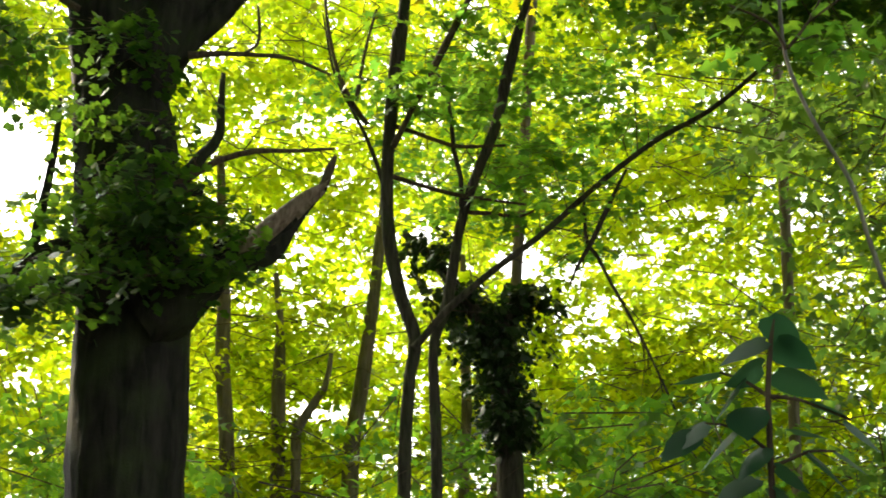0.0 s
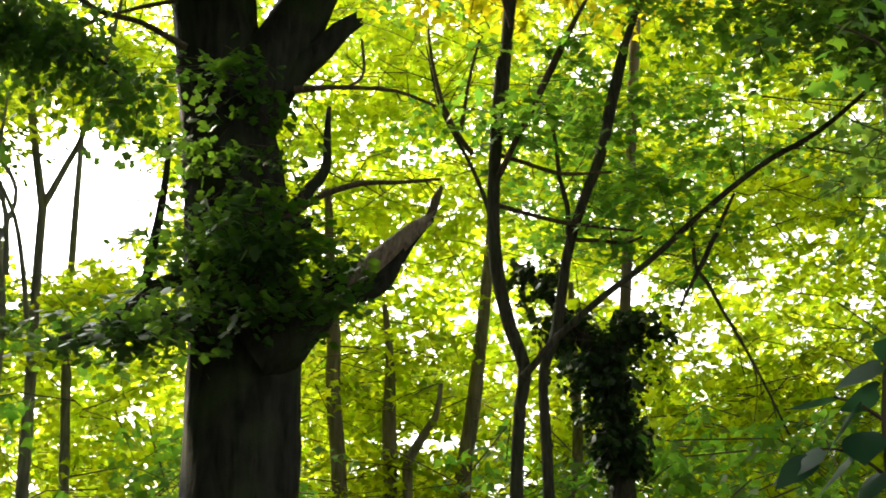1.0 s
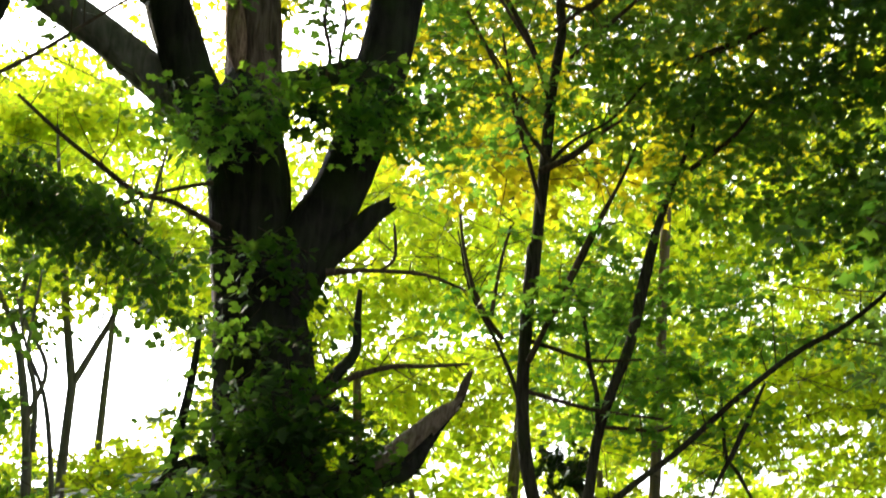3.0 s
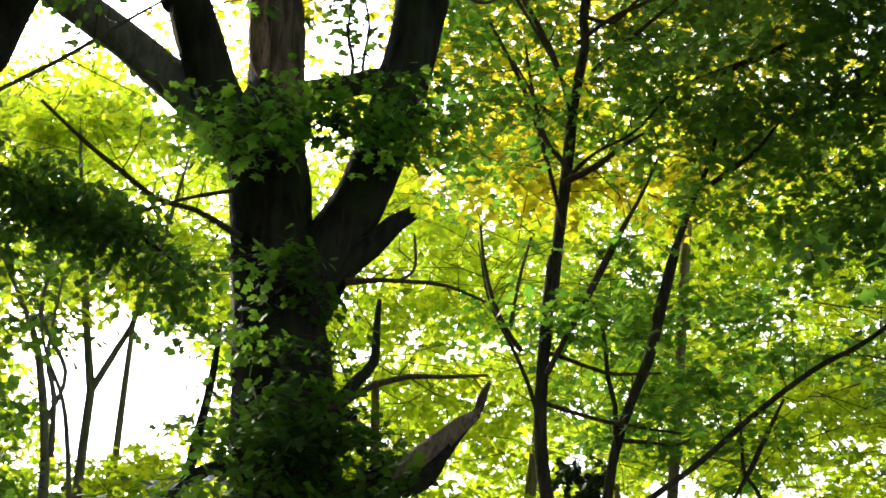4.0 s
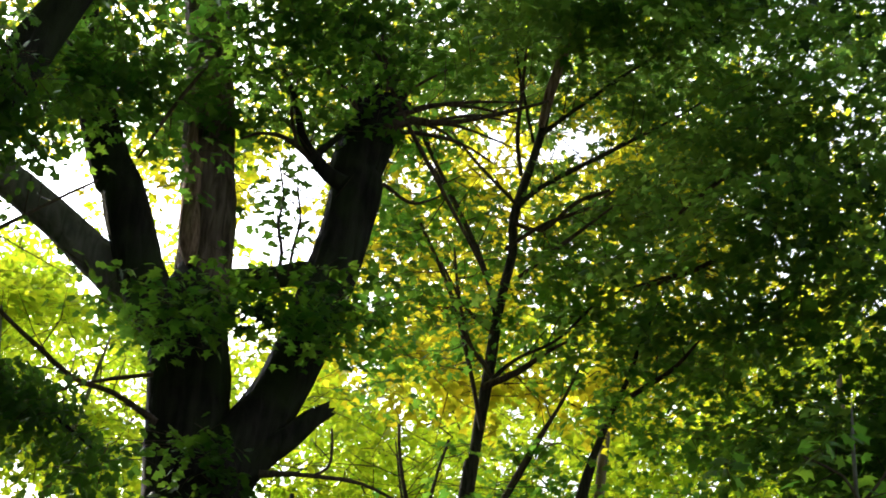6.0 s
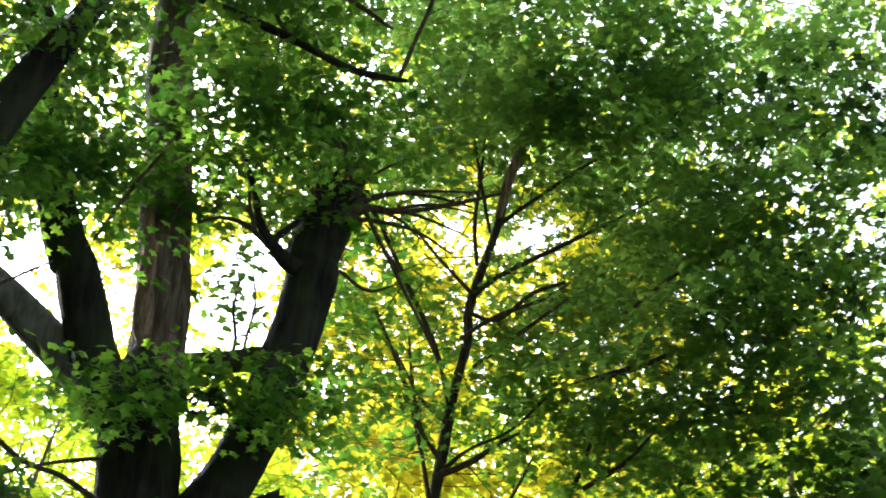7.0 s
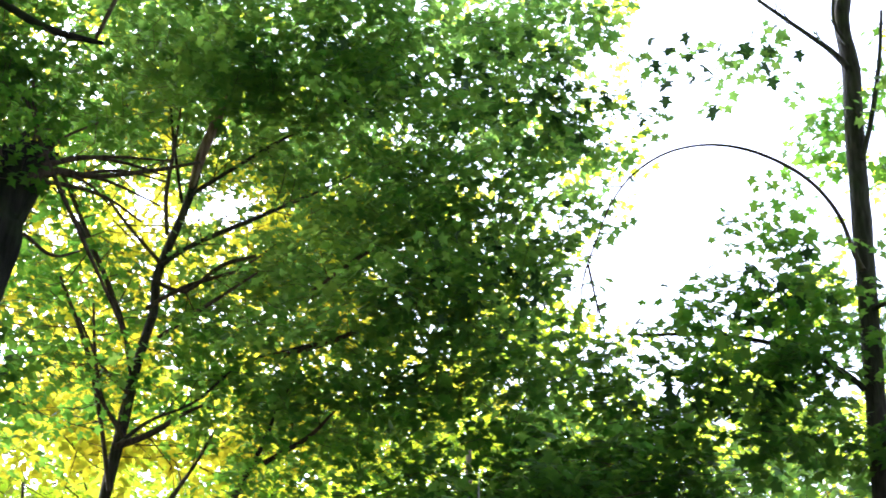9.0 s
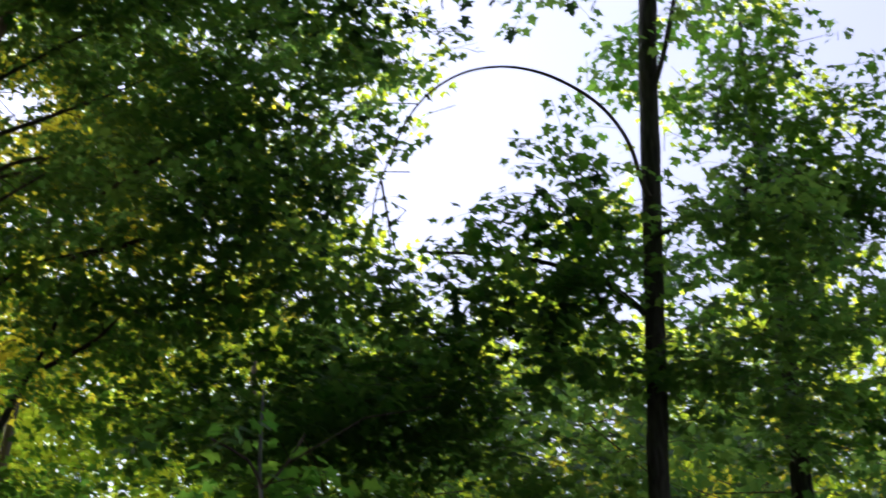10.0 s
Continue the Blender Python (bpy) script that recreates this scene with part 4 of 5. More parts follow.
# darker old-tree leaf on this maple: shade given by leaf colour
crown(behind, [
        (8.79, 13.13, 12.77, 0.50, 0.80, 0.31, 25),
        (8.44, 13.35, 12.22, 0.31, 0.80, 0.31, 14),
        (8.89, 13.06, 12.08, 0.37, 0.80, 0.30, 19),
        (8.61, 13.25, 11.55, 0.48, 0.80, 0.30, 27),
        (9.04, 12.96, 11.48, 0.30, 0.80, 0.24, 15),
        (8.66, 13.21, 10.91, 0.59, 0.80, 0.30, 33),
        (9.34, 12.74, 11.04, 0.41, 0.80, 0.21, 22),
        (9.65, 12.51, 10.81, 0.29, 0.80, 0.23, 16),
        (9.06, 12.95, 10.38, 0.70, 0.80, 0.29, 43),
        (8.42, 13.37, 10.19, 0.47, 0.80, 0.23, 21),
        (9.49, 12.63, 10.04, 0.46, 0.80, 0.29, 30),
        (8.78, 13.14, 9.76, 0.69, 0.80, 0.23, 25),
        (9.43, 12.68, 9.35, 0.45, 0.80, 0.28, 25),
        (8.33, 13.43, 9.48, 0.34, 0.80, 0.23, 9),
        (9.16, 12.87, 8.82, 0.61, 0.80, 0.28, 25),
        (9.42, 12.68, 8.25, 0.38, 0.80, 0.33, 22),
        (8.69, 13.20, 8.45, 0.39, 0.80, 0.28, 9),
        (8.95, 13.02, 7.83, 0.54, 0.80, 0.33, 21)], LEAF_OLD, 43, 0.125)
crown(behind, [
        (7.15, 13.19, 11.93, 0.13, 0.40, 0.20, 7),
        (7.23, 13.14, 11.50, 0.13, 0.40, 0.23, 7),
        (7.36, 13.07, 12.19, 0.12, 0.40, 0.18, 4),
        (7.81, 12.81, 12.36, 0.18, 0.40, 0.24, 8),
        (9.26, 11.80, 11.04, 0.08, 0.40, 0.08, 1)], LEAF_MAPLE, 44, 0.12)

# ---- the leaning tree ----
lean = thing("leaning_tree", "dark leaning tree trunk hung with drooping foliage", "tree")
limb("trunk", lean, [(-4.83, 10.39, -0.15, 0.206), (-4.05, 10.39, 2.95, 0.175), (-3.63, 10.39, 6.56, 0.158), (-3.51, 10.43, 7.04, 0.153), (-3.38, 10.47, 7.49, 0.147), (-3.23, 10.52, 7.96, 0.158), (-3.11, 10.55, 8.32, 0.169), (-3.01, 10.58, 8.69, 0.172), (-2.31, 10.58, 10.29, 0.060)], BARK_OLD, 24, 0.1, rough=0.08, knots=0.08)
limb("branch", lean, [(-3.55, 10.31, 6.56, 0.020), (-3.42, 10.35, 6.69, 0.016), (-2.99, 10.48, 7.05, 0.016), (-2.65, 10.57, 7.37, 0.012), (-2.38, 10.64, 7.61, 0.008)], BARK_TWIG, 8, 0.1)
limb("branch", lean, [(-3.81, 10.32, 6.20, 0.031), (-3.38, 10.47, 6.16, 0.023), (-3.01, 10.58, 6.05, 0.019), (-2.63, 10.68, 5.90, 0.012)], BARK_TWIG, 8, 0.1)
limb("branch", lean, [(-3.44, 9.82, 6.73, 0.052), (-3.53, 9.78, 6.82, 0.048), (-3.69, 9.72, 6.99, 0.045), (-3.87, 9.65, 7.08, 0.037)], BARK_OLD, 10, 0.08)
limb("bough", lean, [(-3.54, 9.78, 6.06, 0.040), (-3.22, 9.89, 5.97, 0.033), (-2.87, 10.00, 5.89, 0.025), (-2.54, 10.08, 5.75, 0.022), (-2.25, 10.15, 5.61, 0.014), (-1.99, 10.21, 5.44, 0.007)], BARK_OLD, 10, 0.08, "dark drooping bough thick with leaves")
crown(lean, [
        (-3.53, 9.73, 5.88, 0.25, 0.35, 0.13, 30),
        (-3.27, 9.82, 5.88, 0.25, 0.35, 0.12, 34),
        (-2.99, 9.91, 5.83, 0.25, 0.35, 0.13, 34),
        (-2.74, 9.98, 5.76, 0.25, 0.35, 0.13, 33),
        (-2.53, 10.04, 5.69, 0.22, 0.35, 0.12, 28),
        (-2.33, 10.08, 5.60, 0.18, 0.35, 0.12, 21),
        (-2.14, 10.13, 5.48, 0.14, 0.35, 0.12, 14),
        (-1.99, 10.16, 5.36, 0.11, 0.35, 0.11, 8),
        (-2.44, 10.06, 5.49, 0.18, 0.35, 0.09, 9)], LEAF_OLD, 51, 0.075, LOBED, 0.8, 0.6, 10, 0.34)
crown(lean, [
        (-3.43, 9.71, 5.45, 0.14, 0.50, 0.10, 6),
        (-3.22, 9.78, 5.45, 0.21, 0.50, 0.12, 9),
        (-3.36, 9.74, 5.17, 0.14, 0.50, 0.14, 6),
        (-3.37, 9.73, 4.73, 0.15, 0.50, 0.20, 14),
        (-3.18, 9.80, 4.54, 0.17, 0.50, 0.14, 12),
        (-2.89, 9.88, 4.95, 0.14, 0.50, 0.17, 8),
        (-3.05, 9.84, 5.32, 0.21, 0.50, 0.11, 6),
        (-2.09, 10.09, 5.20, 0.14, 0.50, 0.14, 8),
        (-1.87, 10.13, 5.07, 0.08, 0.50, 0.18, 7),
        (-2.73, 9.93, 5.44, 0.18, 0.50, 0.14, 6),
        (-3.67, 9.62, 7.56, 0.19, 0.50, 0.15, 9),
        (-3.41, 9.72, 7.44, 0.15, 0.50, 0.15, 7),
        (-3.71, 9.61, 7.34, 0.15, 0.50, 0.11, 6),
        (-2.74, 9.93, 7.53, 0.11, 0.50, 0.23, 8),
        (-2.67, 9.95, 7.19, 0.06, 0.50, 0.11, 3),
        (-3.59, 9.65, 6.69, 0.11, 0.50, 0.11, 3)], LEAF_OLD, 52, 0.08, LOBED, 0.8, 0.5, 9, 0.4)
crown(lean, [
        (-3.13, 9.81, 7.81, 0.27, 0.40, 0.15, 34),
        (-2.94, 9.87, 7.71, 0.15, 0.40, 0.19, 22),
        (-3.13, 9.81, 7.50, 0.11, 0.40, 0.15, 14),
        (-3.35, 9.74, 7.81, 0.19, 0.40, 0.11, 14)], LEAF_OLD, 53, 0.09, LOBED, 0.7, 0.45)
crown(lean, [
        (-2.61, 10.48, 9.22, 0.52, 0.60, 0.48, 53),
        (-3.28, 10.08, 8.65, 0.61, 0.80, 0.37, 30)], LEAF_OLD, 54, 0.1, LOBED, 0.6, 0.45)

# ---- single leaves ----
BROAD = [(0, 0), (-0.06, 0.2), (0.08, 0.36), (0.3, 0.4), (0.55, 0.34), (0.8, 0.17), (1.03, 0), (0.8, -0.17), (0.55, -0.34), (0.3, -0.4), (0.08, -0.36), (-0.06, -0.2)]
TOOTHED = [(0, 0), (-0.06, 0.2), (0.02, 0.42), (0.16, 0.27), (0.27, 0.3), (0.36, 0.56), (0.5, 0.58), (0.53, 0.34), (0.6, 0.2), (0.75, 0.24), (1, 0),
           (0.75, -0.24), (0.6, -0.2), (0.53, -0.34), (0.5, -0.58), (0.36, -0.56), (0.27, -0.3), (0.16, -0.27), (0.02, -0.42), (-0.06, -0.2)]


def one_leaf(outline, mat, fold):
    me = leaf_mesh("leaf", np.zeros((1, 3)), np.array([[1.0, 0, 0]]), np.array([[0, 0, 1.0]]), np.ones(1), outline, fold)
    me.materials.append(mat)
    return me


def leaf(parent, me, x, y, z, size, heading, pitch, bank):
    """One blade with its stalk at that place; heading of its tip, how far it nods, how far it banks."""
    ob = new("leaf", me)
    ob.parent = parent
    ob.matrix_basis = pose(x, y, z, bank, pitch, heading) @ Matrix.Diagonal((size, size, size, 1))
    return ob


hanging = [one_leaf(TOOTHED, LEAF_HANG, f) for f in (0.1, 0.25)]
rng = random.Random(5)
for x, y, z in [(5.05, 12.63, 11.72), (5.31, 12.52, 11.67), (5.27, 12.54, 11.49), (4.95, 12.67, 11.98), (5.53, 12.42, 11.69), (5.76, 12.32, 11.68), (5.67, 12.36, 11.32), (5.95, 12.23, 11.67), (6.18, 12.12, 11.61), (6.39, 12.00, 11.61), (6.43, 11.98, 11.89), (6.21, 12.10, 11.96), (5.98, 12.22, 12.05), (5.77, 12.31, 12.07), (5.63, 12.38, 12.02), (5.47, 12.45, 12.24), (6.26, 12.07, 12.24), (6.57, 11.91, 12.12), (5.32, 12.51, 12.07), (6.06, 12.17, 12.21), (5.60, 12.39, 11.84), (5.85, 12.28, 11.85), (5.15, 12.59, 12.21), (6.14, 12.13, 11.79), (5.20, 12.57, 11.93), (5.50, 12.44, 11.98)]:
    leaf(arch, rng.choice(hanging), x, y, z, rng.uniform(0.12, 0.18), rng.uniform(-60, 240), rng.uniform(35, 85), rng.uniform(-50, 50))


def loose_leaves(parent, me, clumps, seed, low=0.08, high=0.13):
    """Leaves that stand out one by one before the crown, nodding on their stalks."""
    r = random.Random(seed)
    for x, y, z, a, b, c, n in clumps:
        for _ in range(n):
            leaf(parent, r.choice(me), x + r.gauss(0, a * 0.5), y + r.gauss(0, b * 0.5), z + r.gauss(0, c * 0.5), r.uniform(low, high),
                 r.uniform(0, 360), r.uniform(-5, 65), r.uniform(-45, 45))


loose_leaves(old, hanging, [
        (-2.17, 11.70, 4.15, 0.60, 0.20, 0.18, 50),
        (-1.37, 11.92, 7.36, 0.79, 0.20, 0.17, 45),
        (-0.68, 11.98, 7.48, 0.31, 0.20, 0.18, 25),
        (-1.42, 11.82, 4.81, 0.40, 0.15, 0.53, 50)], 301)
loose_leaves(twin, hanging, [
        (2.77, 13.62, 12.14, 1.43, 0.30, 0.63, 50),
        (4.18, 12.94, 11.41, 0.71, 0.30, 0.60, 45),
        (3.77, 13.17, 9.61, 0.94, 0.30, 0.62, 45)], 302, 0.09, 0.14)
loose_leaves(arch, hanging, [
        (5.99, 11.99, 9.15, 0.40, 0.30, 0.30, 30),
        (7.51, 11.10, 9.47, 0.56, 0.30, 0.82, 50),
        (5.56, 12.30, 8.21, 0.99, 0.30, 0.30, 40)], 303, 0.1, 0.15)

sapling = thing("sapling", "near young sapling with broad dark green leaves", "sapling")
limb("stem", sapling, [(0.90, 3.29, -0.15, 0.010), (0.86, 3.29, 0.87, 0.008), (0.85, 3.29, 1.94, 0.007), (0.85, 3.29, 2.08, 0.006), (0.85, 3.29, 2.15, 0.006), (0.86, 3.29, 2.25, 0.005), (0.87, 3.29, 2.30, 0.001)], BARK_TWIG, 8, 0.05)
limb("twig", sapling, [(0.85, 3.29, 2.14, 0.005), (0.81, 3.30, 2.17, 0.003), (0.76, 3.31, 2.19, 0.003)], BARK_TWIG, 6, 0.05)
limb("twig", sapling, [(0.85, 3.29, 2.14, 0.005), (0.91, 3.27, 2.13, 0.003), (1.00, 3.25, 2.09, 0.003)], BARK_TWIG, 6, 0.05)
limb("twig", sapling, [(0.85, 3.29, 2.03, 0.004), (0.79, 3.31, 2.08, 0.003), (0.73, 3.32, 2.09, 0.002)], BARK_TWIG, 6, 0.05)
limb("twig", sapling, [(0.85, 3.29, 2.00, 0.004), (0.92, 3.27, 2.03, 0.003), (0.97, 3.26, 2.03, 0.002)], BARK_TWIG, 6, 0.05)
broad = [one_leaf(BROAD, LEAF_NEAR, f) for f in (0.05, 0.2)]
for x, y, z, heading in [(0.87, 3.29, 2.19, 0), (0.84, 3.29, 2.20, 200), (0.85, 3.29, 2.25, 170), (0.87, 3.29, 2.25, 10), (0.86, 3.29, 2.30, 20), (0.80, 3.30, 2.17, 200), (0.76, 3.31, 2.19, 180), (0.93, 3.27, 2.13, 0), (0.99, 3.25, 2.09, -10), (0.79, 3.31, 2.08, 190), (0.73, 3.32, 2.09, 170), (0.92, 3.27, 2.03, 10), (0.97, 3.26, 2.03, -20), (0.84, 3.29, 2.04, 190), (0.86, 3.29, 2.00, -30), (0.82, 3.30, 1.98, 210), (0.85, 3.29, 1.96, 20), (0.71, 3.32, 2.07, 200), (0.89, 3.28, 2.07, -60), (0.81, 3.30, 2.12, 240)]:
    leaf(sapling, rng.choice(broad), x, y, z, rng.uniform(0.075, 0.115), heading + rng.uniform(-20, 20), rng.uniform(5, 45), rng.uniform(-40, 40))

young = thing("young_tree", "thin grey young tree bending beside the path", "tree")
limb("stem", young, [(2.80, 7.58, -0.15, 0.020), (2.64, 7.58, 1.45, 0.016), (2.55, 7.58, 3.22, 0.014), (2.53, 7.59, 3.36, 0.013), (2.46, 7.61, 3.64, 0.011), (2.41, 7.63, 3.87, 0.011), (2.24, 7.68, 4.23, 0.010), (2.15, 7.71, 4.52, 0.010), (2.13, 7.71, 4.81, 0.010), (2.13, 7.71, 5.11, 0.003)], BARK_GREY, 10, 0.08)
limb("branch", young, [(2.15, 7.70, 4.55, 0.008), (2.08, 7.73, 4.70, 0.008), (1.90, 7.77, 4.80, 0.006)], BARK_TWIG, 6, 0.08)
limb("branch", young, [(2.16, 7.70, 4.56, 0.008), (2.26, 7.68, 4.69, 0.008), (2.34, 7.65, 4.85, 0.006)], BARK_TWIG, 6, 0.08)
crown(young, [
        (2.38, 7.64, 4.70, 0.34, 0.40, 0.17, 5),
        (1.79, 7.80, 4.78, 0.23, 0.30, 0.11, 4)], LEAF_MAPLE, 91, 0.11)

# ---- slender trees before the bright clearing ----
slim = thing("slender_tree", "thin forked young tree against the bright sky", "tree", group="slender trees at the clearing")
limb("stem", slim, [(-5.07, 20.40, -0.15, 0.096), (-5.01, 20.40, 1.82, 0.086), (-4.97, 20.40, 4.04, 0.080), (-4.96, 20.41, 5.25, 0.071), (-4.96, 20.41, 6.65, 0.061), (-4.94, 20.41, 7.65, 0.057)], BARK_PALE, 12, 0.15)
limb("branch", slim, [(-4.94, 20.41, 7.60, 0.057), (-5.07, 20.38, 8.38, 0.051), (-5.22, 20.34, 9.41, 0.044), (-5.33, 20.31, 10.16, 0.030), (-5.45, 20.28, 11.08, 0.015)], BARK_PALE, 10, 0.15)
limb("branch", slim, [(-4.94, 20.41, 7.60, 0.050), (-4.69, 20.47, 8.17, 0.043), (-4.49, 20.52, 8.68, 0.036), (-4.22, 20.57, 9.96, 0.030), (-4.05, 20.61, 10.92, 0.015)], BARK_PALE, 10, 0.15)
crown(slim, [
        (-4.72, 20.46, 9.08, 1.10, 1.00, 0.88, 84),
        (-4.93, 20.41, 5.67, 0.63, 1.00, 0.77, 47),
        (-5.44, 20.28, 8.67, 0.65, 1.00, 0.44, 27)], LEAF_FAR, 61, 0.12, LOBED)
slim = thing("slender_tree", "thin straight pale young tree against the bright sky", "tree", group="slender trees at the clearing")
limb("stem", slim, [(-5.15, 23.44, -0.15, 0.089), (-5.15, 23.44, 1.98, 0.079), (-5.15, 23.44, 4.40, 0.074), (-5.22, 23.42, 6.59, 0.063), (-5.21, 23.43, 7.97, 0.053), (-5.18, 23.44, 9.31, 0.042), (-5.15, 23.44, 10.60, 0.024), (-5.05, 23.44, 12.10, 0.007)], BARK_PALE, 12, 0.15)
crown(slim, [
        (-5.63, 22.30, 11.93, 1.65, 1.20, 0.74, 215),
        (-4.64, 22.53, 7.39, 0.70, 1.20, 0.62, 76),
        (-4.25, 22.60, 7.66, 0.47, 1.00, 0.47, 34)], LEAF_FAR, 62, 0.12, LOBED)
slim = thing("slender_tree", "thin leaning grey young tree against the bright sky", "tree", group="slender trees at the clearing")
limb("stem", slim, [(-5.63, 19.28, -0.15, 0.114), (-5.44, 19.28, 1.73, 0.102), (-5.33, 19.28, 3.85, 0.095), (-5.12, 19.33, 5.07, 0.072), (-5.11, 19.34, 6.34, 0.058), (-5.32, 19.28, 7.63, 0.049), (-5.51, 19.22, 8.14, 0.035), (-5.90, 19.11, 8.91, 0.020)], BARK_PALE, 12, 0.15)
limb("branch", slim, [(-5.16, 19.32, 6.88, 0.034), (-5.01, 19.36, 7.51, 0.027), (-5.36, 19.27, 8.18, 0.028), (-5.30, 19.28, 8.90, 0.021)], BARK_PALE, 8, 0.15)
crown(slim, [
        (-5.57, 19.21, 8.52, 0.42, 0.80, 0.42, 20),
        (-5.42, 19.25, 7.00, 0.34, 0.80, 0.41, 13),
        (-5.77, 19.15, 5.93, 0.81, 0.80, 0.67, 73)], LEAF_OLD, 63, 0.12, LOBED)

limb("side_stem", slim, [(-4.62, 18.74, 5.69, 0.031), (-4.70, 18.72, 6.32, 0.032), (-4.83, 18.69, 6.97, 0.026), (-5.08, 18.62, 7.54, 0.019), (-5.24, 18.58, 8.14, 0.013)], BARK_PALE, 8, 0.15)
limb("side_stem", slim, [(-4.88, 18.67, 6.31, 0.038), (-4.93, 18.66, 7.02, 0.032), (-5.05, 18.63, 7.48, 0.026), (-4.99, 18.64, 8.45, 0.013)], BARK_PALE, 8, 0.15)

# ---- far trunks ----
def far_tree(pts, label):
    t = thing("far_tree", label, "tree", group="far trees")
    limb("trunk", t, pts, BARK_FAR, 10, 0.3, rough=0.08)


far_tree([(-1.46, 24.36, -0.15, 0.147), (-1.46, 24.36, 2.03, 0.125), (-1.46, 24.36, 4.51, 0.113), (-1.57, 24.35, 5.96, 0.106), (-1.58, 24.35, 6.87, 0.098), (-1.65, 24.34, 7.88, 0.074), (-1.70, 24.34, 9.08, 0.059)], "straight grey trunk deep in the wood")
far_tree([(0.28, 25.00, -0.15, 0.161), (0.28, 25.00, 2.06, 0.137), (0.28, 25.00, 4.59, 0.124), (0.38, 25.00, 5.49, 0.116), (0.46, 25.00, 6.07, 0.108), (0.60, 24.99, 7.26, 0.092), (0.73, 24.99, 8.66, 0.068)], "dim brown trunk deep in the wood")
far_tree([(-0.76, 24.69, -0.15, 0.138), (-0.76, 24.69, 2.05, 0.117), (-0.76, 24.69, 4.55, 0.106), (-0.78, 24.69, 5.69, 0.099), (-0.77, 24.69, 6.52, 0.066), (-0.86, 24.68, 7.36, 0.042)], "reddish thin trunk deep in the wood")
far_tree([(1.94, 25.13, -0.15, 0.108), (1.94, 25.13, 2.07, 0.092), (1.94, 25.13, 4.60, 0.083), (1.98, 25.12, 5.51, 0.084), (1.94, 25.13, 6.61, 0.067), (1.92, 25.13, 7.81, 0.043)], "thin trunk deep in the wood")
far_tree([(-0.49, 24.10, -0.15, 0.093), (-0.49, 24.10, 2.01, 0.079), (-0.49, 24.10, 4.48, 0.072), (-0.47, 24.10, 5.03, 0.072), (-0.11, 24.10, 5.59, 0.048), (-0.03, 24.10, 6.08, 0.032)], "thin crooked dark trunk deep in the wood")
far_tree([(1.38, 21.35, -0.15, 0.089), (2.16, 21.35, 4.79, 0.076), (2.58, 21.35, 10.65, 0.069), (2.74, 21.32, 11.20, 0.069), (2.92, 21.30, 11.76, 0.055), (3.25, 21.25, 12.75, 0.040)], "slanting sunlit trunk deep in the wood")
far_tree([(5.80, 21.22, -0.15, 0.090), (5.80, 21.22, 4.32, 0.076), (5.80, 21.22, 9.60, 0.069), (5.75, 21.24, 10.58, 0.062), (5.71, 21.25, 11.76, 0.040)], "thin upright trunk deep in the wood")
far_tree([(8.96, 20.09, -0.15, 0.070), (8.96, 20.09, 4.35, 0.059), (8.96, 20.09, 9.66, 0.054), (8.94, 20.10, 10.31, 0.047), (8.97, 20.09, 11.15, 0.024)], "thin dark trunk beside the clearing")

# ---- the wood beyond ----
GAPS = [(-13.4, 16.5, 2.4, 2.8), (-11.2, 16.2, 1.8, 2.4), (24.0, 31.3, 3.6, 3.2), (21.6, 29.5, 2.3, 1.1), (-5.6, 28.9, 1.5, 2.0), (-14.4, 28.2, 1.9, 1.4), (6.3, 13.7, 1.1, 0.7), (2.9, 16.3, 0.7, 0.4),
        (-0.5, 8.8, 1.3, 0.3), (2.8, 8.3, 0.3, 1.3), (38.6, 34.6, 2.6, 2.4), (26.5, 37.0, 5.2, 4.2), (2.3, 13.3, 0.3, 0.8), (-1.5, 26.3, 0.7, 0.8), (5.7, 32.1, 1.3, 0.7)]


def beyond(name, label, seed, count, az, el, near, far, mat, size, mask, gaps, leaves=9):
    """Foliage of the wood farther off and of unseen shading masses, in billows with thin places, open to the sky in the
    gaps overhead.
    """
    rng = np.random.default_rng(seed)
    m = max(1, count // 9)
    pick = rng.integers(0, m, count)
    d = rng.uniform(near, far, m)[pick]
    a = rng.uniform(*az, m)[pick] + np.degrees(rng.normal(0, 0.45, count) / d)
    e = rng.uniform(*el, m)[pick] + np.degrees(rng.normal(0, 0.22, count) / d)
    d = d + rng.normal(0, 0.4, count)
    crest = np.array([noise.noise(Vector((v * 0.3, seed, 0.0))) + 0.5 * noise.noise(Vector((v * 1.1, 2.0, seed))) for v in a])
    keep = e < el[1] - 2.5 + 4.5 * crest
    for ga, gl, ra, re in gaps:
        keep &= ((a - ga) / ra) ** 2 + ((e - gl) / re) ** 2 > 1 + rng.normal(0, 0.15, count)
    a, e, d = a[keep], e[keep], d[keep]
    c = np.stack([np.sin(np.radians(a)) * d, np.cos(np.radians(a)) * d, 1.6 + np.tan(np.radians(e)) * d], 1)
    billow = np.array([noise.noise(Vector(p) * 0.35) + 0.6 * noise.noise(Vector(p) * 0.9 + Vector((9, 3, 1))) for p in c])
    c = c[(billow > mask) & (c[:, 2] > 0.1)]
    base, tip, nrm, ln, ends = sprays(c, rng, size, leaves, 0.6, 0.75, 0.35)
    me = leaf_mesh(name, base, tip, nrm, ln, FAR)
    me.materials.append(mat)
    foliage = tagged(new(name, me), label, "foliage", kind="stuff")
    if gaps:
        long = ends[::4]
        mid = long[:, 1:2]
        part("twig_work", twig_mesh("twig_work", mid + (long - mid) * 2.6 + rng.normal(0, 0.12, long.shape), 0.011), BARK_TWIG, foliage, "", "stuff")


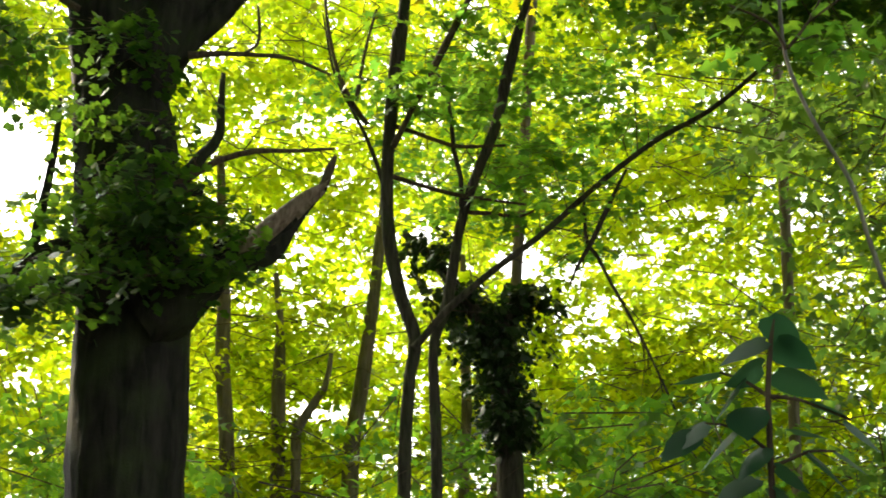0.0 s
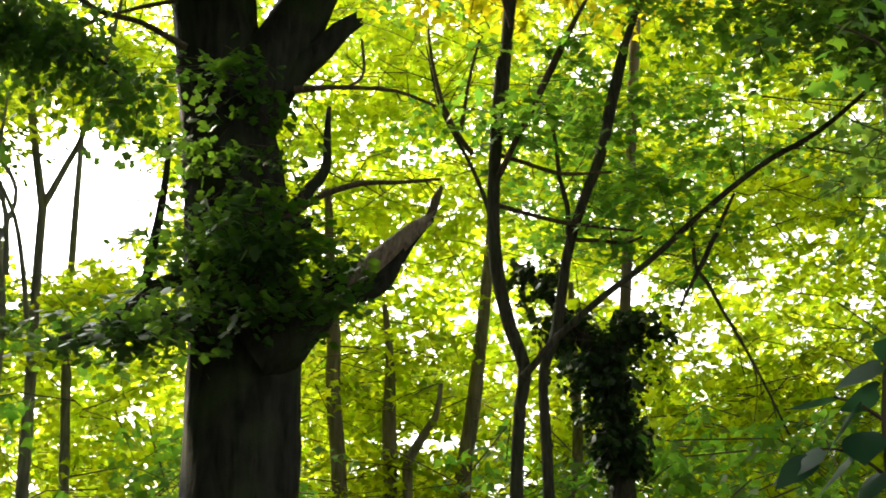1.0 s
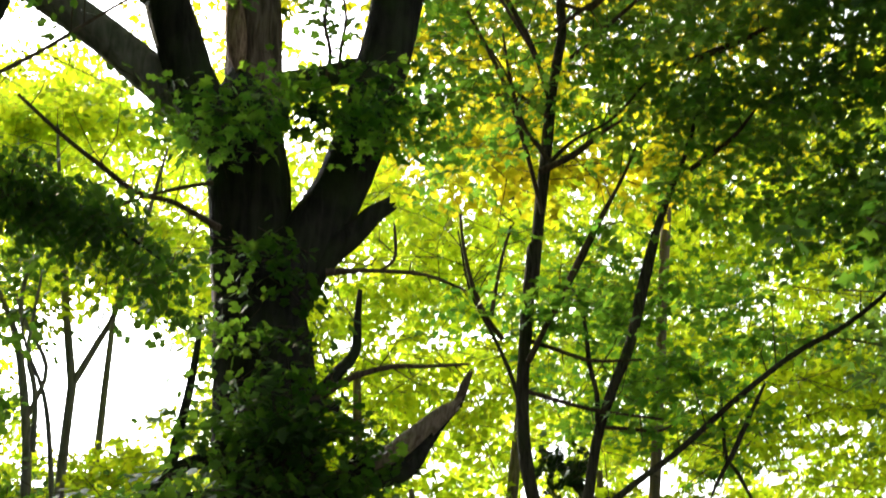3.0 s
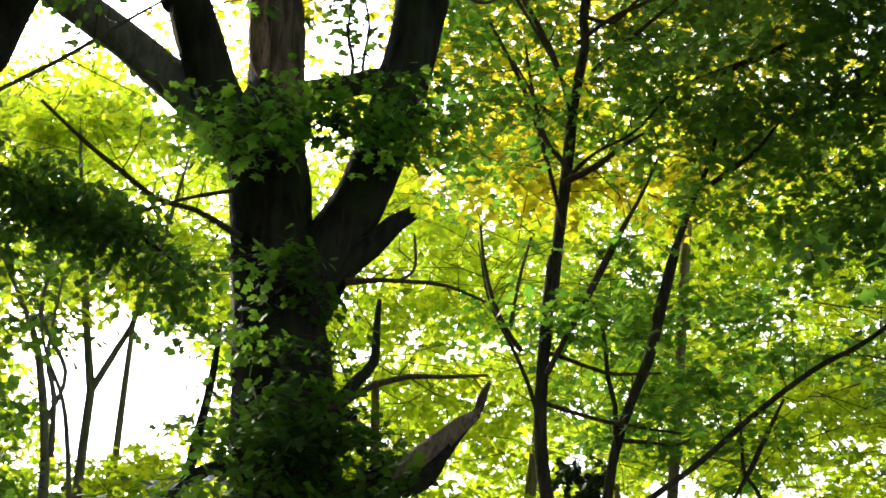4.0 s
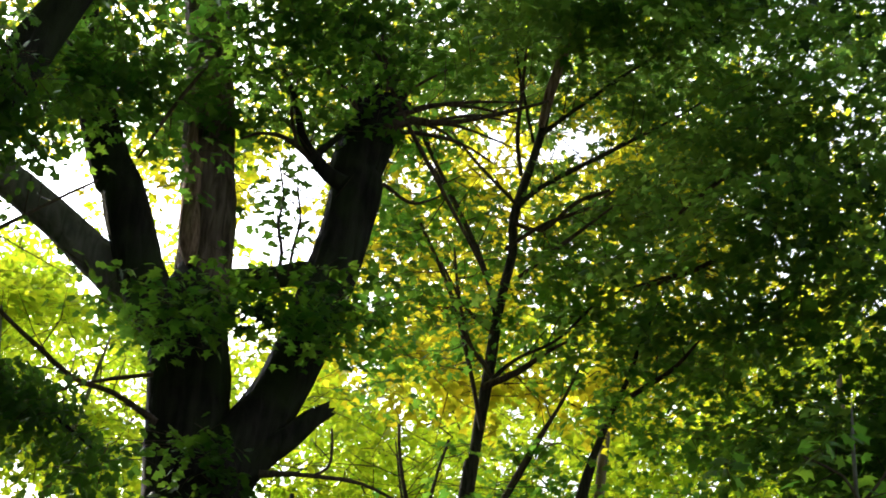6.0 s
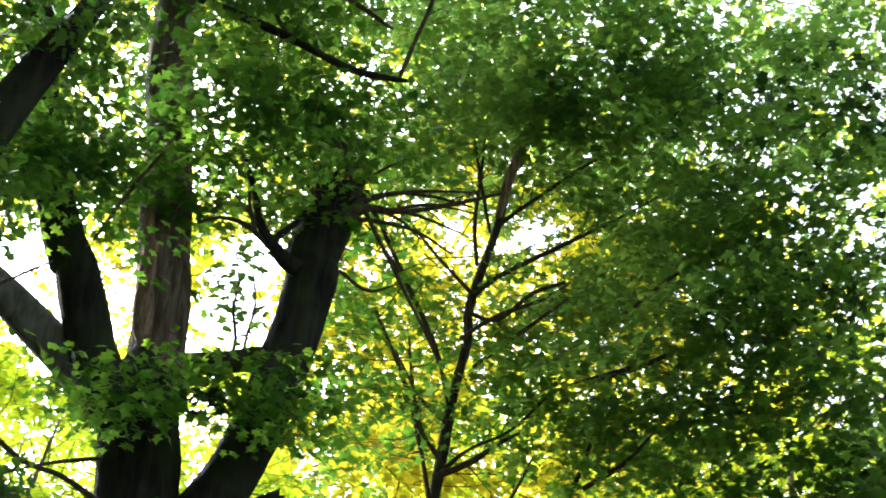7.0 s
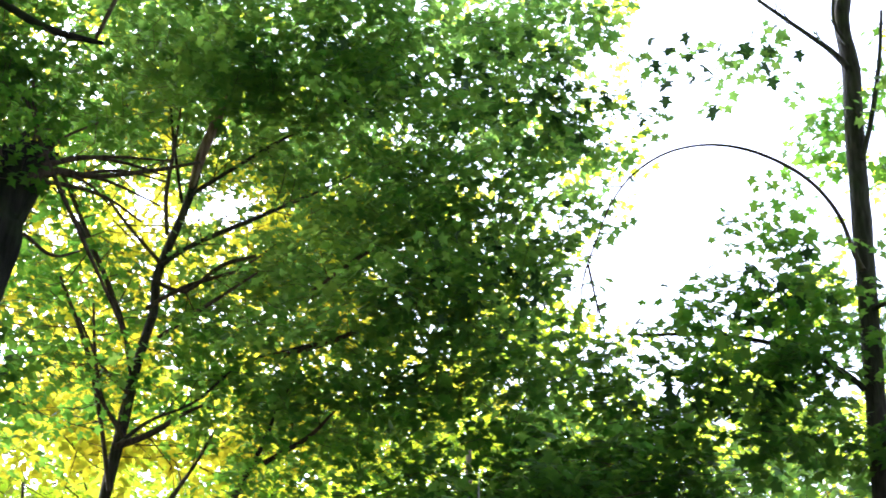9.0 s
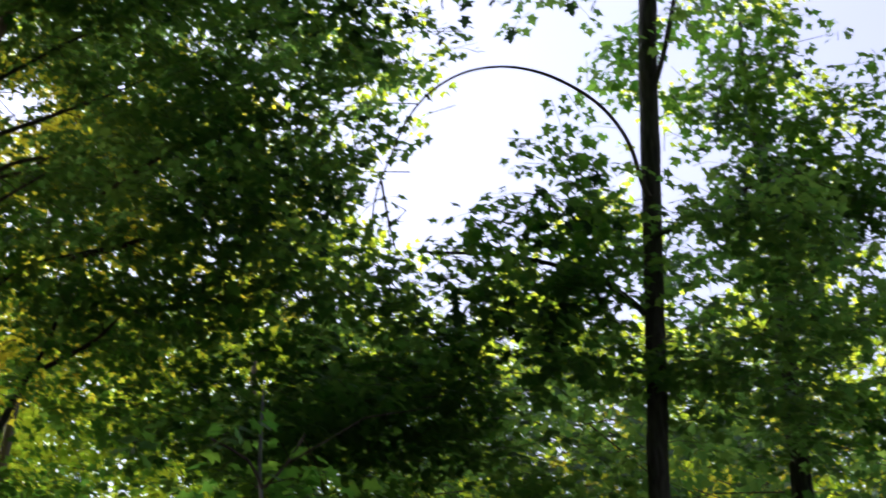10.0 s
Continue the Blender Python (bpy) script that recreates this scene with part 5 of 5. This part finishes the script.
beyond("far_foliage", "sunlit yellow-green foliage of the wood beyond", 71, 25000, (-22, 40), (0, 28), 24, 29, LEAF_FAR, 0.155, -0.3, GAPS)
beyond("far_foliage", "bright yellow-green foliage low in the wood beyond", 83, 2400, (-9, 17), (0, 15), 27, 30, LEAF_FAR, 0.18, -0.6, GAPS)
beyond("far_foliage", "golden-green sunlit foliage of a tall tree beyond", 78, 1200, (-2, 16), (24, 35), 20, 27, LEAF_SUNLIT, 0.155, -0.15, GAPS)
beyond("far_foliage", "sunlit golden foliage high behind the old tree", 84, 2300, (-19, -1), (29, 44), 18, 24, LEAF_SUNLIT, 0.14, -0.05, GAPS)
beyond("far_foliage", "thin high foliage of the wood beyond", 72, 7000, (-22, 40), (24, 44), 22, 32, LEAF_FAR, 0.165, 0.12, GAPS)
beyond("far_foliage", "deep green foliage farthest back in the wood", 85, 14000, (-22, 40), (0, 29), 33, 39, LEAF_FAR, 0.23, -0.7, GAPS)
beyond("far_foliage", "green maple foliage behind the slender maple", 86, 2000, (-16, 18.5), (31.5, 45), 18, 21, LEAF_SHADED, 0.15, -0.5, GAPS)
beyond("far_foliage", "golden sunlit foliage behind the slender maple", 87, 1700, (-4, 11), (23.5, 37), 17.5, 21, LEAF_SUNLIT, 0.14, -0.3, GAPS)
beyond("far_foliage", "sunlit golden foliage low behind the slim maple", 88, 900, (27, 39), (18, 25), 20, 24, LEAF_SUNLIT, 0.14, 0.0, GAPS)
beyond("undergrowth", "dense thicket of young maples", 73, 4000, (14.5, 42), (1, 27), 16, 21, LEAF_SHADED, 0.15, -0.25, GAPS)
beyond("undergrowth", "thicket of young maples under the old tree", 75, 2700, (-20, 15), (0, 11), 15, 22, LEAF_MAPLE, 0.155, 0.0, GAPS)
# leaf masses out of view, added to keep sun and sky off the near trees
beyond("far_foliage", "unseen foliage added at the left to shade the near crowns", 76, 9000, (-115, -29), (-3, 60), 11, 22, LEAF_MAPLE, 0.7, -0.5, [], 5)
beyond("far_foliage", "unseen foliage added farther left to block the sun", 79, 8000, (-75, -26.5), (-3, 42), 20, 40, LEAF_MAPLE, 0.85, -0.4, [], 5)
beyond("far_foliage", "unseen foliage added behind to block sky light", 74, 4400, (49, 245), (-3, 64), 12, 24, LEAF_MAPLE, 0.9, -0.4, [], 5)


def canopy(seed, count, radius, low, high):
    """A leafy roof over the path, out of view, added to block light from above."""
    rng = np.random.default_rng(seed)
    a, r = rng.uniform(0, 2 * np.pi, count), radius * np.sqrt(rng.uniform(0, 1, count))
    c = np.stack([np.cos(a) * r, np.sin(a) * r, rng.uniform(low, high, count)], 1)
    base, tip, nrm, ln, ends = sprays(c, rng, 0.72, 5, 0.9, 0.5, 0.25)
    me = leaf_mesh("canopy", base, tip, nrm, ln, FAR)
    me.materials.append(LEAF_MAPLE)
    tagged(new("canopy", me), "unseen leafy roof added to shade the trees from above", "foliage", kind="stuff")


canopy(77, 3300, 14.5, 15.5, 19.0)


# ---- fine side shoots on the branches ----
def side_shoots(parent, limbs, seed, per_metre=5.0):
    rng = np.random.default_rng(seed)
    rows = []
    for pts in limbs:
        path = smooth_path(pts, 0.1)[:, :3]
        for i in range(2, len(path) - 1):
            if rng.uniform() > per_metre * 0.1:
                continue
            along = path[i] - path[i - 1]
            along = along / (np.linalg.norm(along) + 1e-9)
            out = rng.normal(0, 1, 3) + np.array([0, 0, 0.25])
            out = out - along * out.dot(along)
            way = along * rng.uniform(0.2, 1.0) + out / np.linalg.norm(out)
            way = way / np.linalg.norm(way)
            ln = rng.uniform(0.15, 0.75)
            bend = rng.normal(0, 0.12, 3) * ln
            rows.append([path[i], path[i] + way * ln * 0.5 + bend, path[i] + way * ln + bend * 0.6 + np.array([0, 0, 0.08 * ln])])
    part("shoot_work", twig_mesh("shoot_work", np.array(rows), 0.0075), BARK_TWIG, parent, "", "stuff")


for number, (owner, limbs) in enumerate(sorted(SHOOTS.items())):
    side_shoots(bpy.data.objects[owner], limbs, 200 + number)
